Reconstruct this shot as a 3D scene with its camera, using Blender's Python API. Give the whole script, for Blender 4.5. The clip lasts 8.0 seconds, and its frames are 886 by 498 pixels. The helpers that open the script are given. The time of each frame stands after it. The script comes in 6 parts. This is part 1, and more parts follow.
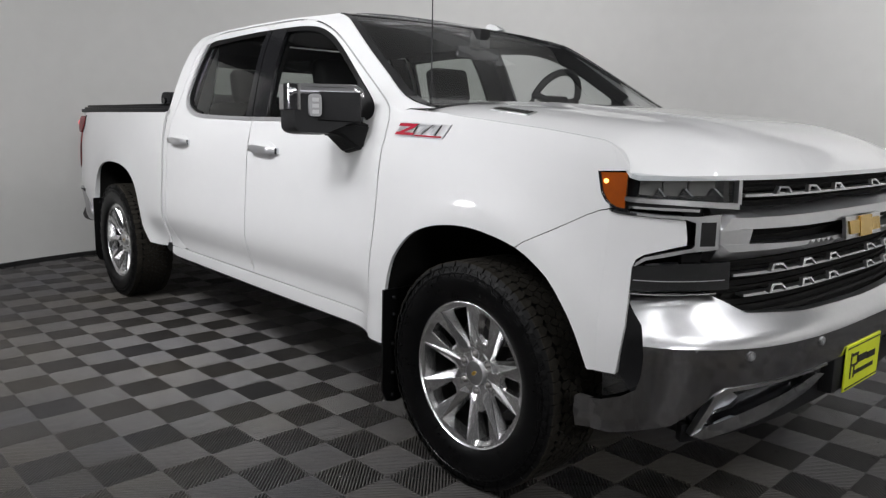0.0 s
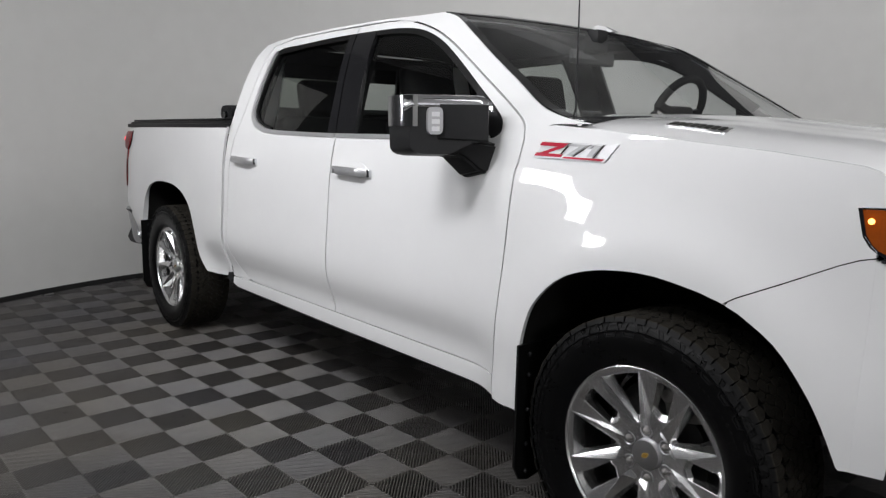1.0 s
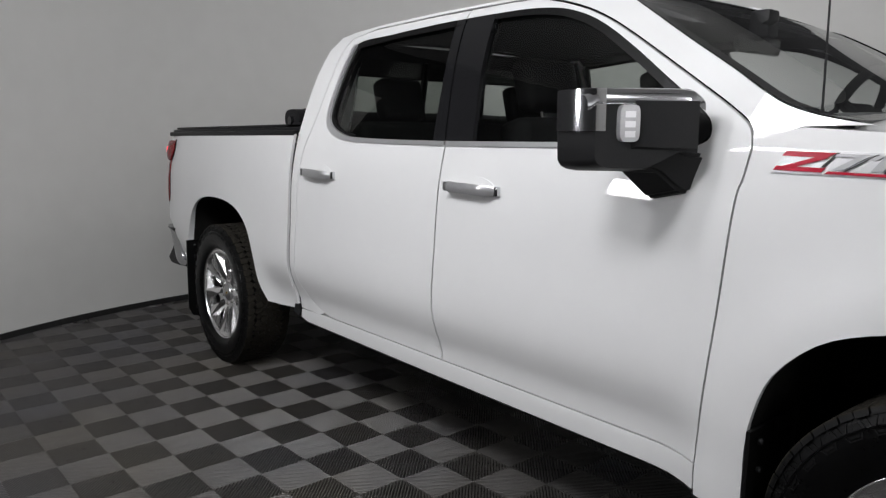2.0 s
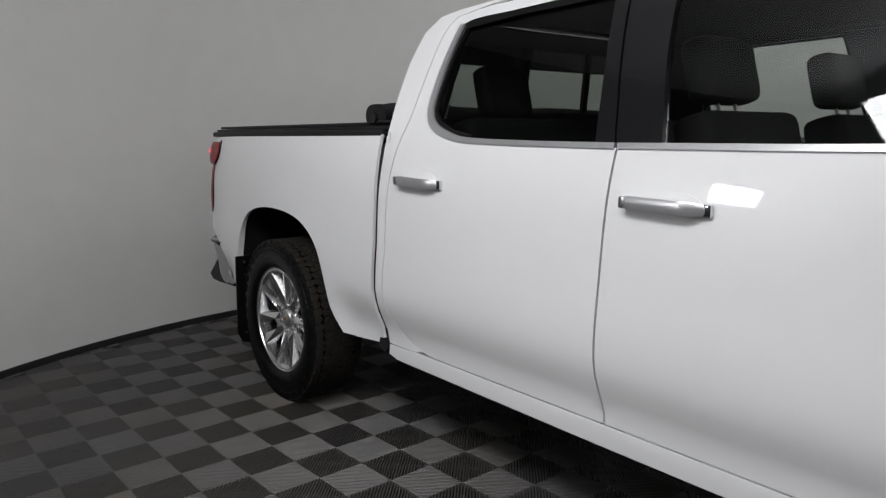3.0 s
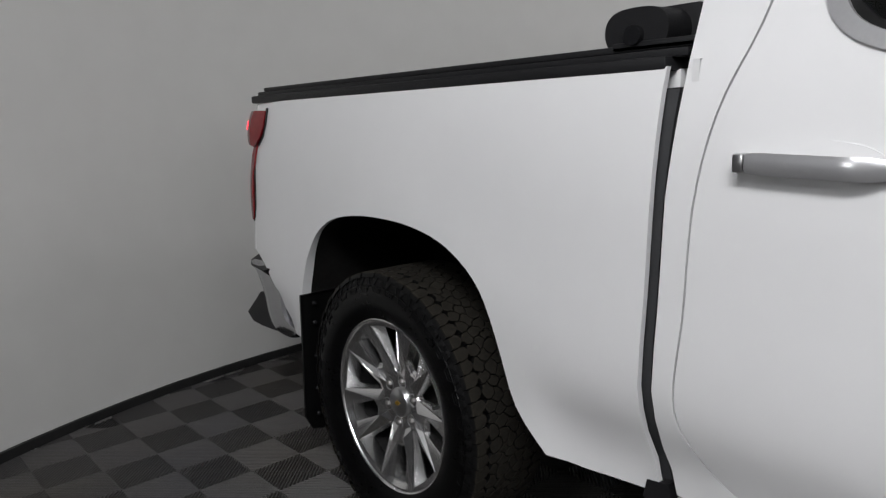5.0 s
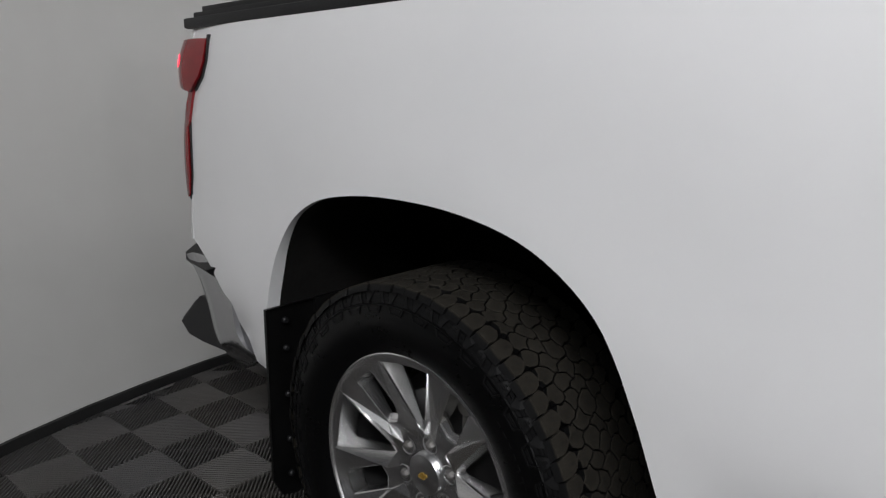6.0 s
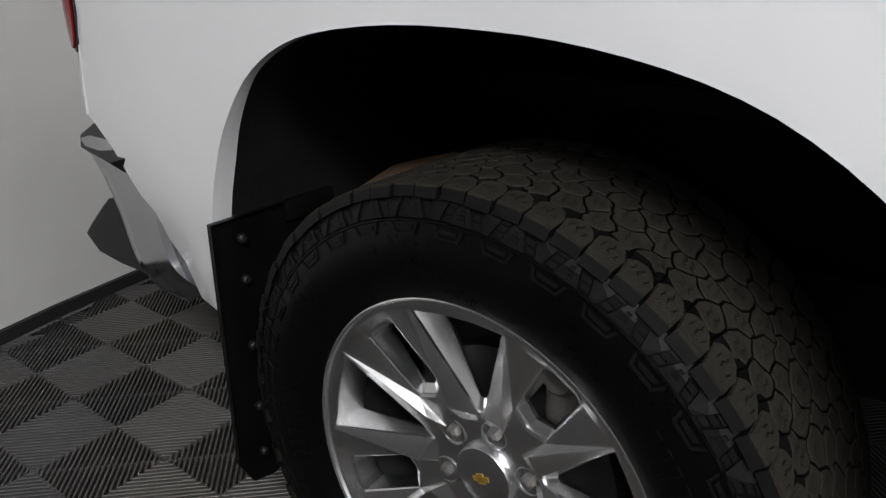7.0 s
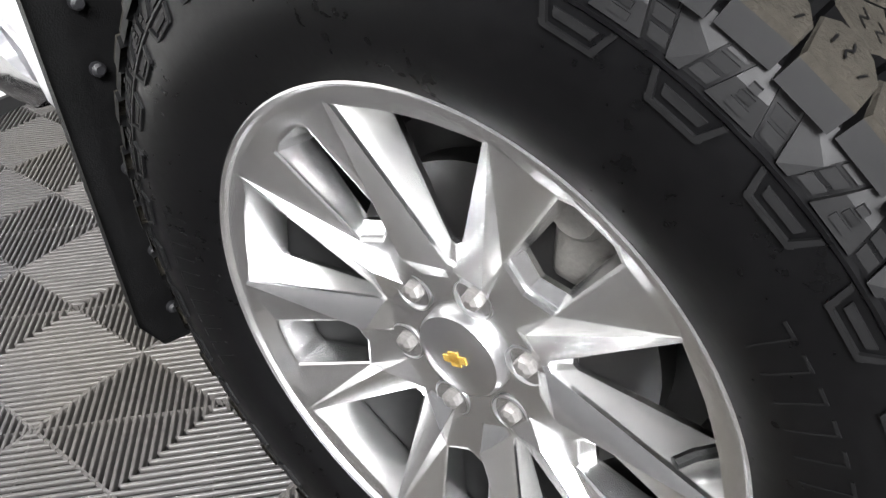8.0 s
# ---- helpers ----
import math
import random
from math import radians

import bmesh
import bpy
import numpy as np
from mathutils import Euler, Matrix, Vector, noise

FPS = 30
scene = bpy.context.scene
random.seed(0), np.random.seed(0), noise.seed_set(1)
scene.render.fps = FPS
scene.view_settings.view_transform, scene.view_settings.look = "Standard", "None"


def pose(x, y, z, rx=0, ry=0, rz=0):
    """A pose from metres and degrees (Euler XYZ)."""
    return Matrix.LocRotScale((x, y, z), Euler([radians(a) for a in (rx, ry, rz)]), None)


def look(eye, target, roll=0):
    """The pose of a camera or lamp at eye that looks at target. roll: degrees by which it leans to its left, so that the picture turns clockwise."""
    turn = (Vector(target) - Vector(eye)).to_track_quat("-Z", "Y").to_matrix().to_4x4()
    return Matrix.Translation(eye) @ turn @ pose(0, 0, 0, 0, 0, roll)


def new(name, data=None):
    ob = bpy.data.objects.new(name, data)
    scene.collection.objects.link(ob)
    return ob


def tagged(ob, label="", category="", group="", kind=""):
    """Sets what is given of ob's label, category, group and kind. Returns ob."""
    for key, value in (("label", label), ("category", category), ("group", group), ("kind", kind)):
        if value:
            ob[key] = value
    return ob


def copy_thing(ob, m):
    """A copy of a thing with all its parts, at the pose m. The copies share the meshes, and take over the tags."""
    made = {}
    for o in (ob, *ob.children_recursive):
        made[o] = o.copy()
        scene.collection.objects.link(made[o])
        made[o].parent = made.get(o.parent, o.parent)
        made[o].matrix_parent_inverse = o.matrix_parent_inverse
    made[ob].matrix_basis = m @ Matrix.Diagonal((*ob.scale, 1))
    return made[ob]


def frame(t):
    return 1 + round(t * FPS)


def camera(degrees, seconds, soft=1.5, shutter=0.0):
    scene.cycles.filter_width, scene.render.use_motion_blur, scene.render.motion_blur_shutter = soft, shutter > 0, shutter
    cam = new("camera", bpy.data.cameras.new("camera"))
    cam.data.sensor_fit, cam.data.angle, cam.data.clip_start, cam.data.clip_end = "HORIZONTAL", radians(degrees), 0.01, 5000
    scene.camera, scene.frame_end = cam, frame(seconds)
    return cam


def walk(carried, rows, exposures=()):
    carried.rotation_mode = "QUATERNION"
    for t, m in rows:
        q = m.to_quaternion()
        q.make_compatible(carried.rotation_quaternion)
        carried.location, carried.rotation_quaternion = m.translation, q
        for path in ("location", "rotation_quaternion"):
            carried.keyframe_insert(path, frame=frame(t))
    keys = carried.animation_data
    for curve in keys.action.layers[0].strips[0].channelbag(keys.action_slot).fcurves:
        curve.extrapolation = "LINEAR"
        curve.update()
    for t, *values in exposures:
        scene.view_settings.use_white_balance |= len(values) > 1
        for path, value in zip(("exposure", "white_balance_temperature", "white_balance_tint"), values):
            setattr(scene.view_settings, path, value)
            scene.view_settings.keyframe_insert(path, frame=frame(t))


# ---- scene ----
cam = camera(62.9, 8.0, soft=1.3)
PATH = [
    (0, (1.79, -2.706, 1.294), (0.318, -1.395, 0.955), 1.1),
    (0.5, (1.476, -2.633, 1.31), (-0.015, -1.34, 0.981), 0.8),
    (1, (1.129, -2.668, 1.319), (-0.383, -1.398, 1.004), 0.7),
    (1.5, (0.77, -2.666, 1.31), (-0.75, -1.407, 0.989), 0.3),
    (1.7, (0.609, -2.617, 1.314), (-0.927, -1.372, 1.009), 0.4),
    (3, (-0.39, -2.563, 1.335), (-1.94, -1.338, 1.026), -0.3),
    (3.5, (-0.804, -2.484, 1.333), (-2.36, -1.268, 1.014), -0.8),
    (4, (-1.222, -2.468, 1.317), (-2.779, -1.254, 0.999), -1.0),
    (4.5, (-1.622, -2.326, 1.253), (-3.172, -1.105, 0.926), -1.1),
    (4.7, (-1.788, -2.249, 1.261), (-3.336, -1.028, 0.926), -1.5),
    (5.8, (-2.618, -1.95, 1.196), (-4.009, -0.574, 0.781), -0.5),
    (6, (-2.765, -1.87, 1.188), (-4.137, -0.483, 0.745), -0.6),
    (6.5, (-3.063, -1.717, 1.141), (-4.404, -0.357, 0.55), -0.9),
    (7, (-3.287, -1.568, 1.055), (-4.467, -0.147, 0.288), -0.7),
    (7.5, (-3.412, -1.415, 0.945), (-4.476, -0.075, -0.091), -1.4),
    (8, (-3.462, -1.306, 0.875), (-4.463, -0.068, -0.336), -1.8),
]
EXPOSURES = [(0, 0.55), (1.0, 0.45), (1.5, 0.32), (3.0, 0.15), (3.5, 0.12), (4.5, 0.18), (5.8, 0.35), (6.5, 0.48), (7.0, 0.75), (7.1, 1.0), (7.2, 1.6), (7.3, 2.4), (7.4, 2.9), (8.0, 3.2)]
walk(cam, [(t, look(eye, target, roll)) for t, eye, target, roll in PATH], EXPOSURES)

# ---- light and exposure ----
world = bpy.data.worlds.new("booth_world")
world.use_nodes = True
world.node_tree.nodes["Background"].inputs[0].default_value = (0.9, 0.95, 1.0, 1)
world.node_tree.nodes["Background"].inputs[1].default_value = 0.02
scene.world = world


# ---- materials ----
def mat(name, color, rough=0.5, metal=0.0, coat=0.0, coat_rough=0.03, noise_scale=0.0, vary=0.0, bump=0.0, bump_scale=200.0, rough_vary=0.0, spec=0.5):
    """A principled material with colour variation at two scales and a fine relief."""
    m = bpy.data.materials.new(name)
    m.use_nodes = True
    nt = m.node_tree
    b = nt.nodes["Principled BSDF"]
    b.inputs["Base Color"].default_value = (*color, 1)
    b.inputs["Roughness"].default_value = rough
    b.inputs["Metallic"].default_value = metal
    b.inputs["Coat Weight"].default_value = coat
    b.inputs["Coat Roughness"].default_value = coat_rough
    b.inputs["Specular IOR Level"].default_value = spec
    if noise_scale or bump:
        tc = nt.nodes.new("ShaderNodeTexCoord")
    if noise_scale:
        n1 = nt.nodes.new("ShaderNodeTexNoise")
        n1.inputs["Scale"].default_value = noise_scale
        n1.inputs["Detail"].default_value = 6
        n2 = nt.nodes.new("ShaderNodeTexNoise")
        n2.inputs["Scale"].default_value = noise_scale * 9
        n2.inputs["Detail"].default_value = 3
        add = nt.nodes.new("ShaderNodeMath")
        add.operation = "ADD"
        nt.links.new(tc.outputs["Object"], n1.inputs["Vector"])
        nt.links.new(tc.outputs["Object"], n2.inputs["Vector"])
        nt.links.new(n1.outputs["Fac"], add.inputs[0])
        nt.links.new(n2.outputs["Fac"], add.inputs[1])
        rng = nt.nodes.new("ShaderNodeMapRange")
        rng.inputs["From Min"].default_value, rng.inputs["From Max"].default_value = 0.6, 1.4
        rng.inputs["To Min"].default_value, rng.inputs["To Max"].default_value = 1 - vary, 1 + vary
        nt.links.new(add.outputs[0], rng.inputs["Value"])
        mul = nt.nodes.new("ShaderNodeVectorMath")
        mul.operation = "SCALE"
        mul.inputs[0].default_value = color
        nt.links.new(rng.outputs[0], mul.inputs["Scale"])
        nt.links.new(mul.outputs[0], b.inputs["Base Color"])
        if rough_vary:
            r2 = nt.nodes.new("ShaderNodeMapRange")
            r2.inputs["From Min"].default_value, r2.inputs["From Max"].default_value = 0.6, 1.4
            r2.inputs["To Min"].default_value, r2.inputs["To Max"].default_value = rough - rough_vary, rough + rough_vary
            nt.links.new(add.outputs[0], r2.inputs["Value"])
            nt.links.new(r2.outputs[0], b.inputs["Roughness"])
    if bump:
        nb = nt.nodes.new("ShaderNodeTexNoise")
        nb.inputs["Scale"].default_value = bump_scale
        nb.inputs["Detail"].default_value = 4
        bp = nt.nodes.new("ShaderNodeBump")
        bp.inputs["Strength"].default_value = bump
        bp.inputs["Distance"].default_value = 0.002
        nt.links.new(tc.outputs["Object"], nb.inputs["Vector"])
        nt.links.new(nb.outputs["Fac"], bp.inputs["Height"])
        nt.links.new(bp.outputs[0], b.inputs["Normal"])
    return m


def glass(name, tint):
    m = bpy.data.materials.new(name)
    m.use_nodes = True
    nt = m.node_tree
    nt.nodes.remove(nt.nodes["Principled BSDF"])
    tr = nt.nodes.new("ShaderNodeBsdfTransparent")
    tr.inputs[0].default_value = (*tint, 1)
    gl = nt.nodes.new("ShaderNodeBsdfGlossy")
    gl.inputs["Roughness"].default_value = 0.0
    lw = nt.nodes.new("ShaderNodeLayerWeight")
    lw.inputs["Blend"].default_value = 0.5
    pw = nt.nodes.new("ShaderNodeMath")
    pw.operation = "POWER"
    pw.inputs[1].default_value = 4.5
    fr = nt.nodes.new("ShaderNodeMapRange")
    fr.inputs["To Min"].default_value = 0.045
    nt.links.new(lw.outputs["Facing"], pw.inputs[0])
    nt.links.new(pw.outputs[0], fr.inputs["Value"])
    mx = nt.nodes.new("ShaderNodeMixShader")
    nt.links.new(fr.outputs[0], mx.inputs[0])
    nt.links.new(tr.outputs[0], mx.inputs[1])
    nt.links.new(gl.outputs[0], mx.inputs[2])
    nt.links.new(mx.outputs[0], nt.nodes["Material Output"].inputs[0])
    return m


def glow(name, color, power):
    m = bpy.data.materials.new(name)
    m.use_nodes = True
    b = m.node_tree.nodes["Principled BSDF"]
    b.inputs["Base Color"].default_value = (*color, 1)
    b.inputs["Emission Color"].default_value = (*color, 1)
    b.inputs["Emission Strength"].default_value = power
    return m


PAINT = mat("white_paint", (0.80, 0.80, 0.80), rough=0.38, coat=1.0, coat_rough=0.02, noise_scale=1.5, vary=0.012)
CHROME = mat("chrome", (0.66, 0.67, 0.69), rough=0.09, metal=1.0, noise_scale=4, vary=0.04)
SATIN = mat("satin_chrome", (0.66, 0.66, 0.67), rough=0.28, metal=1.0, noise_scale=5, vary=0.04)
ALLOY = mat("polished_alloy", (0.86, 0.86, 0.86), rough=0.25, metal=1.0, noise_scale=6, vary=0.04)
# rim barrel in near-black, which paints the shade inside the wheel
BARREL = mat("shaded_barrel", (0.016, 0.016, 0.016), rough=0.5, metal=0.3, noise_scale=12, vary=0.2)
BLACK = mat("black_plastic", (0.010, 0.010, 0.011), rough=0.5, spec=0.35, noise_scale=20, vary=0.2, bump=0.25, bump_scale=900)
GLOSSB = mat("gloss_black", (0.010, 0.010, 0.011), rough=0.12, noise_scale=10, vary=0.1)
RUBBER = mat("black_rubber", (0.0035, 0.0035, 0.0036), rough=0.40, spec=0.28, noise_scale=14, vary=0.25, bump=0.3, bump_scale=500, rough_vary=0.12)
TYRE = mat("tyre_rubber", (0.0018, 0.0018, 0.0020), rough=0.33, spec=0.24, noise_scale=9, vary=0.3, bump=0.03, bump_scale=160, rough_vary=0.10)
TREAD = mat("dusty_tread", (0.0215, 0.0190, 0.0148), rough=0.9, spec=0.2, noise_scale=18, vary=0.35, bump=0.5, bump_scale=350)
PATTERN = mat("moulded_rubber", (0.0024, 0.0024, 0.0026), rough=0.55, spec=0.26, noise_scale=12, vary=0.3, bump=0.05, bump_scale=200, rough_vary=0.10)
LINER = mat("wheel_liner", (0.009, 0.0085, 0.008), rough=0.85, spec=0.2, noise_scale=12, vary=0.4, bump=0.6, bump_scale=300)
STEEL = mat("brake_steel", (0.30, 0.29, 0.28), rough=0.5, metal=1.0, noise_scale=40, vary=0.2)
CAST = mat("grey_cast_iron", (0.17, 0.163, 0.15), rough=0.6, noise_scale=30, vary=0.2, bump=0.3, bump_scale=300)
# disc and backing plate blackened for the shade behind the spokes
DISC = mat("shaded_brake_metal", (0.014, 0.0135, 0.013), rough=0.5, noise_scale=30, vary=0.25)
RUST = mat("rusty_iron", (0.16, 0.10, 0.065), rough=0.8, noise_scale=40, vary=0.4, bump=0.5, bump_scale=300)
CLOTH = mat("dark_upholstery", (0.0055, 0.0055, 0.0055), rough=0.8, spec=0.2, noise_scale=30, vary=0.2, bump=0.4, bump_scale=600)
TRIM_IN = mat("dark_interior_trim", (0.006, 0.006, 0.0062), rough=0.65, spec=0.2, noise_scale=20, vary=0.2, bump=0.3, bump_scale=700)
HEADLINER = mat("dark_headliner", (0.009, 0.009, 0.009), rough=0.9, noise_scale=30, vary=0.1, bump=0.3, bump_scale=700)
GREYSEAL = mat("grey_seal", (0.035, 0.036, 0.038), rough=0.6, noise_scale=15, vary=0.15)
VINYL = mat("black_vinyl_cover", (0.008, 0.008, 0.009), rough=0.6, spec=0.3, noise_scale=25, vary=0.2, bump=0.5, bump_scale=350)
AMBER = mat("amber_lens", (0.30, 0.062, 0.006), rough=0.12, coat=1.0, noise_scale=30, vary=0.12)
RED_GLOW = glow("lit_red_lamp", (1.0, 0.02, 0.04), 4.0)
HANDLE = mat("bright_handle", (0.66, 0.66, 0.67), rough=0.3, metal=0.75, coat=0.6, noise_scale=5, vary=0.03)
DARKCHROME = mat("darkened_chrome", (0.47, 0.47, 0.48), rough=0.12, metal=1.0, noise_scale=6, vary=0.05)
BELT = mat("brushed_trim", (0.66, 0.66, 0.67), rough=0.28, metal=0.7, noise_scale=14, vary=0.05)
BULB = glow("lit_bulb", (1.0, 0.55, 0.12), 2.5)
REDLENS = mat("red_lens", (0.20, 0.005, 0.008), rough=0.12, coat=0.4, noise_scale=25, vary=0.15)
GOLD = mat("gold_emblem", (0.62, 0.40, 0.09), rough=0.25, metal=0.6, noise_scale=60, vary=0.15)
YELLOW = mat("yellow_plate", (0.72, 0.80, 0.03), rough=0.45, noise_scale=10, vary=0.05)
INK = mat("black_ink", (0.015, 0.015, 0.012), rough=0.5, noise_scale=40, vary=0.1)
RED = mat("red_enamel", (0.45, 0.012, 0.035), rough=0.2, coat=1.0, noise_scale=40, vary=0.1)
GREYP = mat("grey_enamel", (0.42, 0.42, 0.43), rough=0.3, metal=0.4, noise_scale=40, vary=0.1)
GLASS_F = glass("clear_glass", (0.955, 0.975, 0.965))
GLASS_R = glass("privacy_glass", (0.5, 0.53, 0.505))
LENS = glass("lamp_lens", (0.85, 0.87, 0.88))
# near-black backing colour; behind the body joints it stands for their shade
DARK_BACKING = mat("joint_shadow", (0.006, 0.006, 0.006), rough=0.9, noise_scale=30, vary=0.2)
TILE = mat("grey_rib_tile", (0.077, 0.075, 0.0735), rough=0.34, noise_scale=3.0, vary=0.22, bump=0.3, bump_scale=400, rough_vary=0.1)
nt = TILE.node_tree
info = nt.nodes.new("ShaderNodeObjectInfo")
tone = nt.nodes.new("ShaderNodeValToRGB")
tone.color_ramp.elements[0].color, tone.color_ramp.elements[1].color = (0.86, 0.86, 0.89, 1), (1.11, 1.08, 1.03, 1)
geo = nt.nodes.new("ShaderNodeNewGeometry")
patch = nt.nodes.new("ShaderNodeTexNoise")
patch.inputs["Scale"].default_value, patch.inputs["Detail"].default_value = 1.3, 5
stain = nt.nodes.new("ShaderNodeValToRGB")
stain.color_ramp.elements[0].position, stain.color_ramp.elements[1].position = 0.36, 0.66
stain.color_ramp.elements[0].color, stain.color_ramp.elements[1].color = (0.98, 0.98, 1.02, 1), (1.05, 1.0, 0.90, 1)
grime = nt.nodes.new("ShaderNodeVectorMath")
grime.operation = "MULTIPLY"
whole = nt.nodes.new("ShaderNodeVectorMath")
whole.operation = "MULTIPLY"
nt.links.new(info.outputs["Random"], tone.inputs[0])
nt.links.new(geo.outputs["Position"], patch.inputs["Vector"])
nt.links.new(patch.outputs["Fac"], stain.inputs[0])
nt.links.new(tone.outputs[0], grime.inputs[0])
nt.links.new(stain.outputs[0], grime.inputs[1])
bsdf = nt.nodes["Principled BSDF"]
nt.links.new(bsdf.inputs["Base Color"].links[0].from_socket, whole.inputs[0])
nt.links.new(grime.outputs[0], whole.inputs[1])
nt.links.new(whole.outputs[0], bsdf.inputs["Base Color"])
# near-black bed: the darkness of the grooves is put into its colour
TILE_BED = mat("dark_groove_bed", (0.006, 0.006, 0.006), rough=0.85, noise_scale=6, vary=0.3, bump=0.3, bump_scale=200)
WALLM = mat("white_booth_wall", (0.60, 0.595, 0.575), rough=0.55, noise_scale=0.7, vary=0.03, bump=0.12, bump_scale=30)
BASEM = mat("black_base_trim", (0.012, 0.012, 0.012), rough=0.6, noise_scale=10, vary=0.2)
DARKM = mat("dark_unseen_wall", (0.05, 0.05, 0.052), rough=0.8, noise_scale=2, vary=0.2, bump=0.2, bump_scale=60)
CEILM = mat("white_ceiling", (0.66, 0.66, 0.66), rough=0.8, noise_scale=1.2, vary=0.04, bump=0.2, bump_scale=60)


# ---- mesh helpers ----
def part(name, bm, material, parent=None, label="", smooth=True, angle=40):
    """Links a bmesh as one mesh object, under a thing or a part."""
    me = bpy.data.meshes.new(name)
    bmesh.ops.recalc_face_normals(bm, faces=bm.faces)
    for f in bm.faces:
        f.smooth = smooth
    if smooth:
        lim = radians(angle)
        for e in bm.edges:
            if len(e.link_faces) == 2 and e.calc_face_angle(0.0) > lim:
                e.smooth = False
    bm.to_mesh(me)
    bm.free()
    me.materials.append(material)
    ob = new(name, me)
    if parent:
        ob.parent = parent
    return tagged(ob, label)


def box(bm, x0, x1, y0, y1, z0, z1, m=None):
    vs = [bm.verts.new((x, y, z)) for x in (x0, x1) for y in (y0, y1) for z in (z0, z1)]
    if m:
        for v in vs:
            v.co = m @ v.co
    for q in ((0, 1, 3, 2), (4, 6, 7, 5), (0, 4, 5, 1), (2, 3, 7, 6), (0, 2, 6, 4), (1, 5, 7, 3)):
        bm.faces.new([vs[i] for i in q])
    return vs


def rbox(x0, x1, y0, y1, z0, z1, r=0.01, seg=2, m=None):
    """A bmesh with one rounded box."""
    bm = bmesh.new()
    box(bm, x0, x1, y0, y1, z0, z1)
    bmesh.ops.bevel(bm, geom=bm.edges[:], offset=r, segments=seg, profile=0.6, affect="EDGES")
    if m:
        bm.transform(m)
    return bm


def smooth_line(pts, n=6):
    """Catmull-Rom through the points, n pieces each."""
    out = []
    p = [pts[0], *pts, pts[-1]]
    for i in range(1, len(p) - 2):
        a, b, c, d = (Vector(q) for q in p[i - 1 : i + 3])
        for k in range(n):
            t = k / n
            out.append(0.5 * (2 * b + (c - a) * t + (2 * a - 5 * b + 4 * c - d) * t * t + (3 * b - a - 3 * c + d) * t**3))
    out.append(Vector(pts[-1]))
    return out


def tube(path, r, seg=8, closed=False):
    """A bmesh tube along 3D points; r is one radius or one for each point."""
    bm = bmesh.new()
    path = [Vector(p) for p in path]
    rings = []
    n = len(path)
    for i, p in enumerate(path):
        a = path[(i - 1) % n] if closed or i else path[0]
        b = path[(i + 1) % n] if closed or i < n - 1 else path[-1]
        d = (b - a).normalized()
        up = Vector((0, 0, 1)) if abs(d.z) < 0.9 else Vector((1, 0, 0))
        u = d.cross(up).normalized()
        v = u.cross(d).normalized()
        rr = r[i] if isinstance(r, (list, tuple)) else r
        rings.append([bm.verts.new(p + rr * (math.cos(2 * math.pi * k / seg) * u + math.sin(2 * math.pi * k / seg) * v)) for k in range(seg)])
    for i in range(n if closed else n - 1):
        A, B = rings[i], rings[(i + 1) % n]
        for k in range(seg):
            bm.faces.new((A[k], A[(k + 1) % seg], B[(k + 1) % seg], B[k]))
    if not closed:
        bm.faces.new(rings[0])
        bm.faces.new(rings[-1][::-1])
    return bm


def revolve(profile, n=64, a0=0.0, a1=2 * math.pi, m=None):
    """A bmesh turned about the y axis from (radius, y) points."""
    bm = bmesh.new()
    full = abs(a1 - a0) > 6.28
    rings = []
    for k in range(n if full else n + 1):
        a = a0 + (a1 - a0) * k / n
        rings.append([bm.verts.new((r * math.cos(a), y, r * math.sin(a))) for r, y in profile])
    for k in range(n):
        A, B = rings[k], rings[(k + 1) % len(rings)]
        for i in range(len(profile) - 1):
            bm.faces.new((A[i], A[i + 1], B[i + 1], B[i]))
    bmesh.ops.remove_doubles(bm, verts=bm.verts[:], dist=1e-5)
    if m:
        bm.transform(m)
    return bm


def interp(xs, ys, x):
    """Monotone cubic interpolation."""
    if x <= xs[0]:
        return ys[0]
    if x >= xs[-1]:
        return ys[-1]
    i = max(k for k in range(len(xs) - 1) if xs[k] <= x)

    def slope(k):
        lo, hi = max(k - 1, 0), min(k + 1, len(xs) - 1)
        if lo == k or hi == k:
            return (ys[hi] - ys[lo]) / (xs[hi] - xs[lo])
        a, b = (ys[k] - ys[lo]) / (xs[k] - xs[lo]), (ys[hi] - ys[k]) / (xs[hi] - xs[k])
        return 0.0 if a * b <= 0 else 2 * a * b / (a + b)

    h = xs[i + 1] - xs[i]
    t = (x - xs[i]) / h
    return (2 * t**3 - 3 * t * t + 1) * ys[i] + (t**3 - 2 * t * t + t) * h * slope(i) + (3 * t * t - 2 * t**3) * ys[i + 1] + (t**3 - t * t) * h * slope(i + 1)


from mathutils import geometry


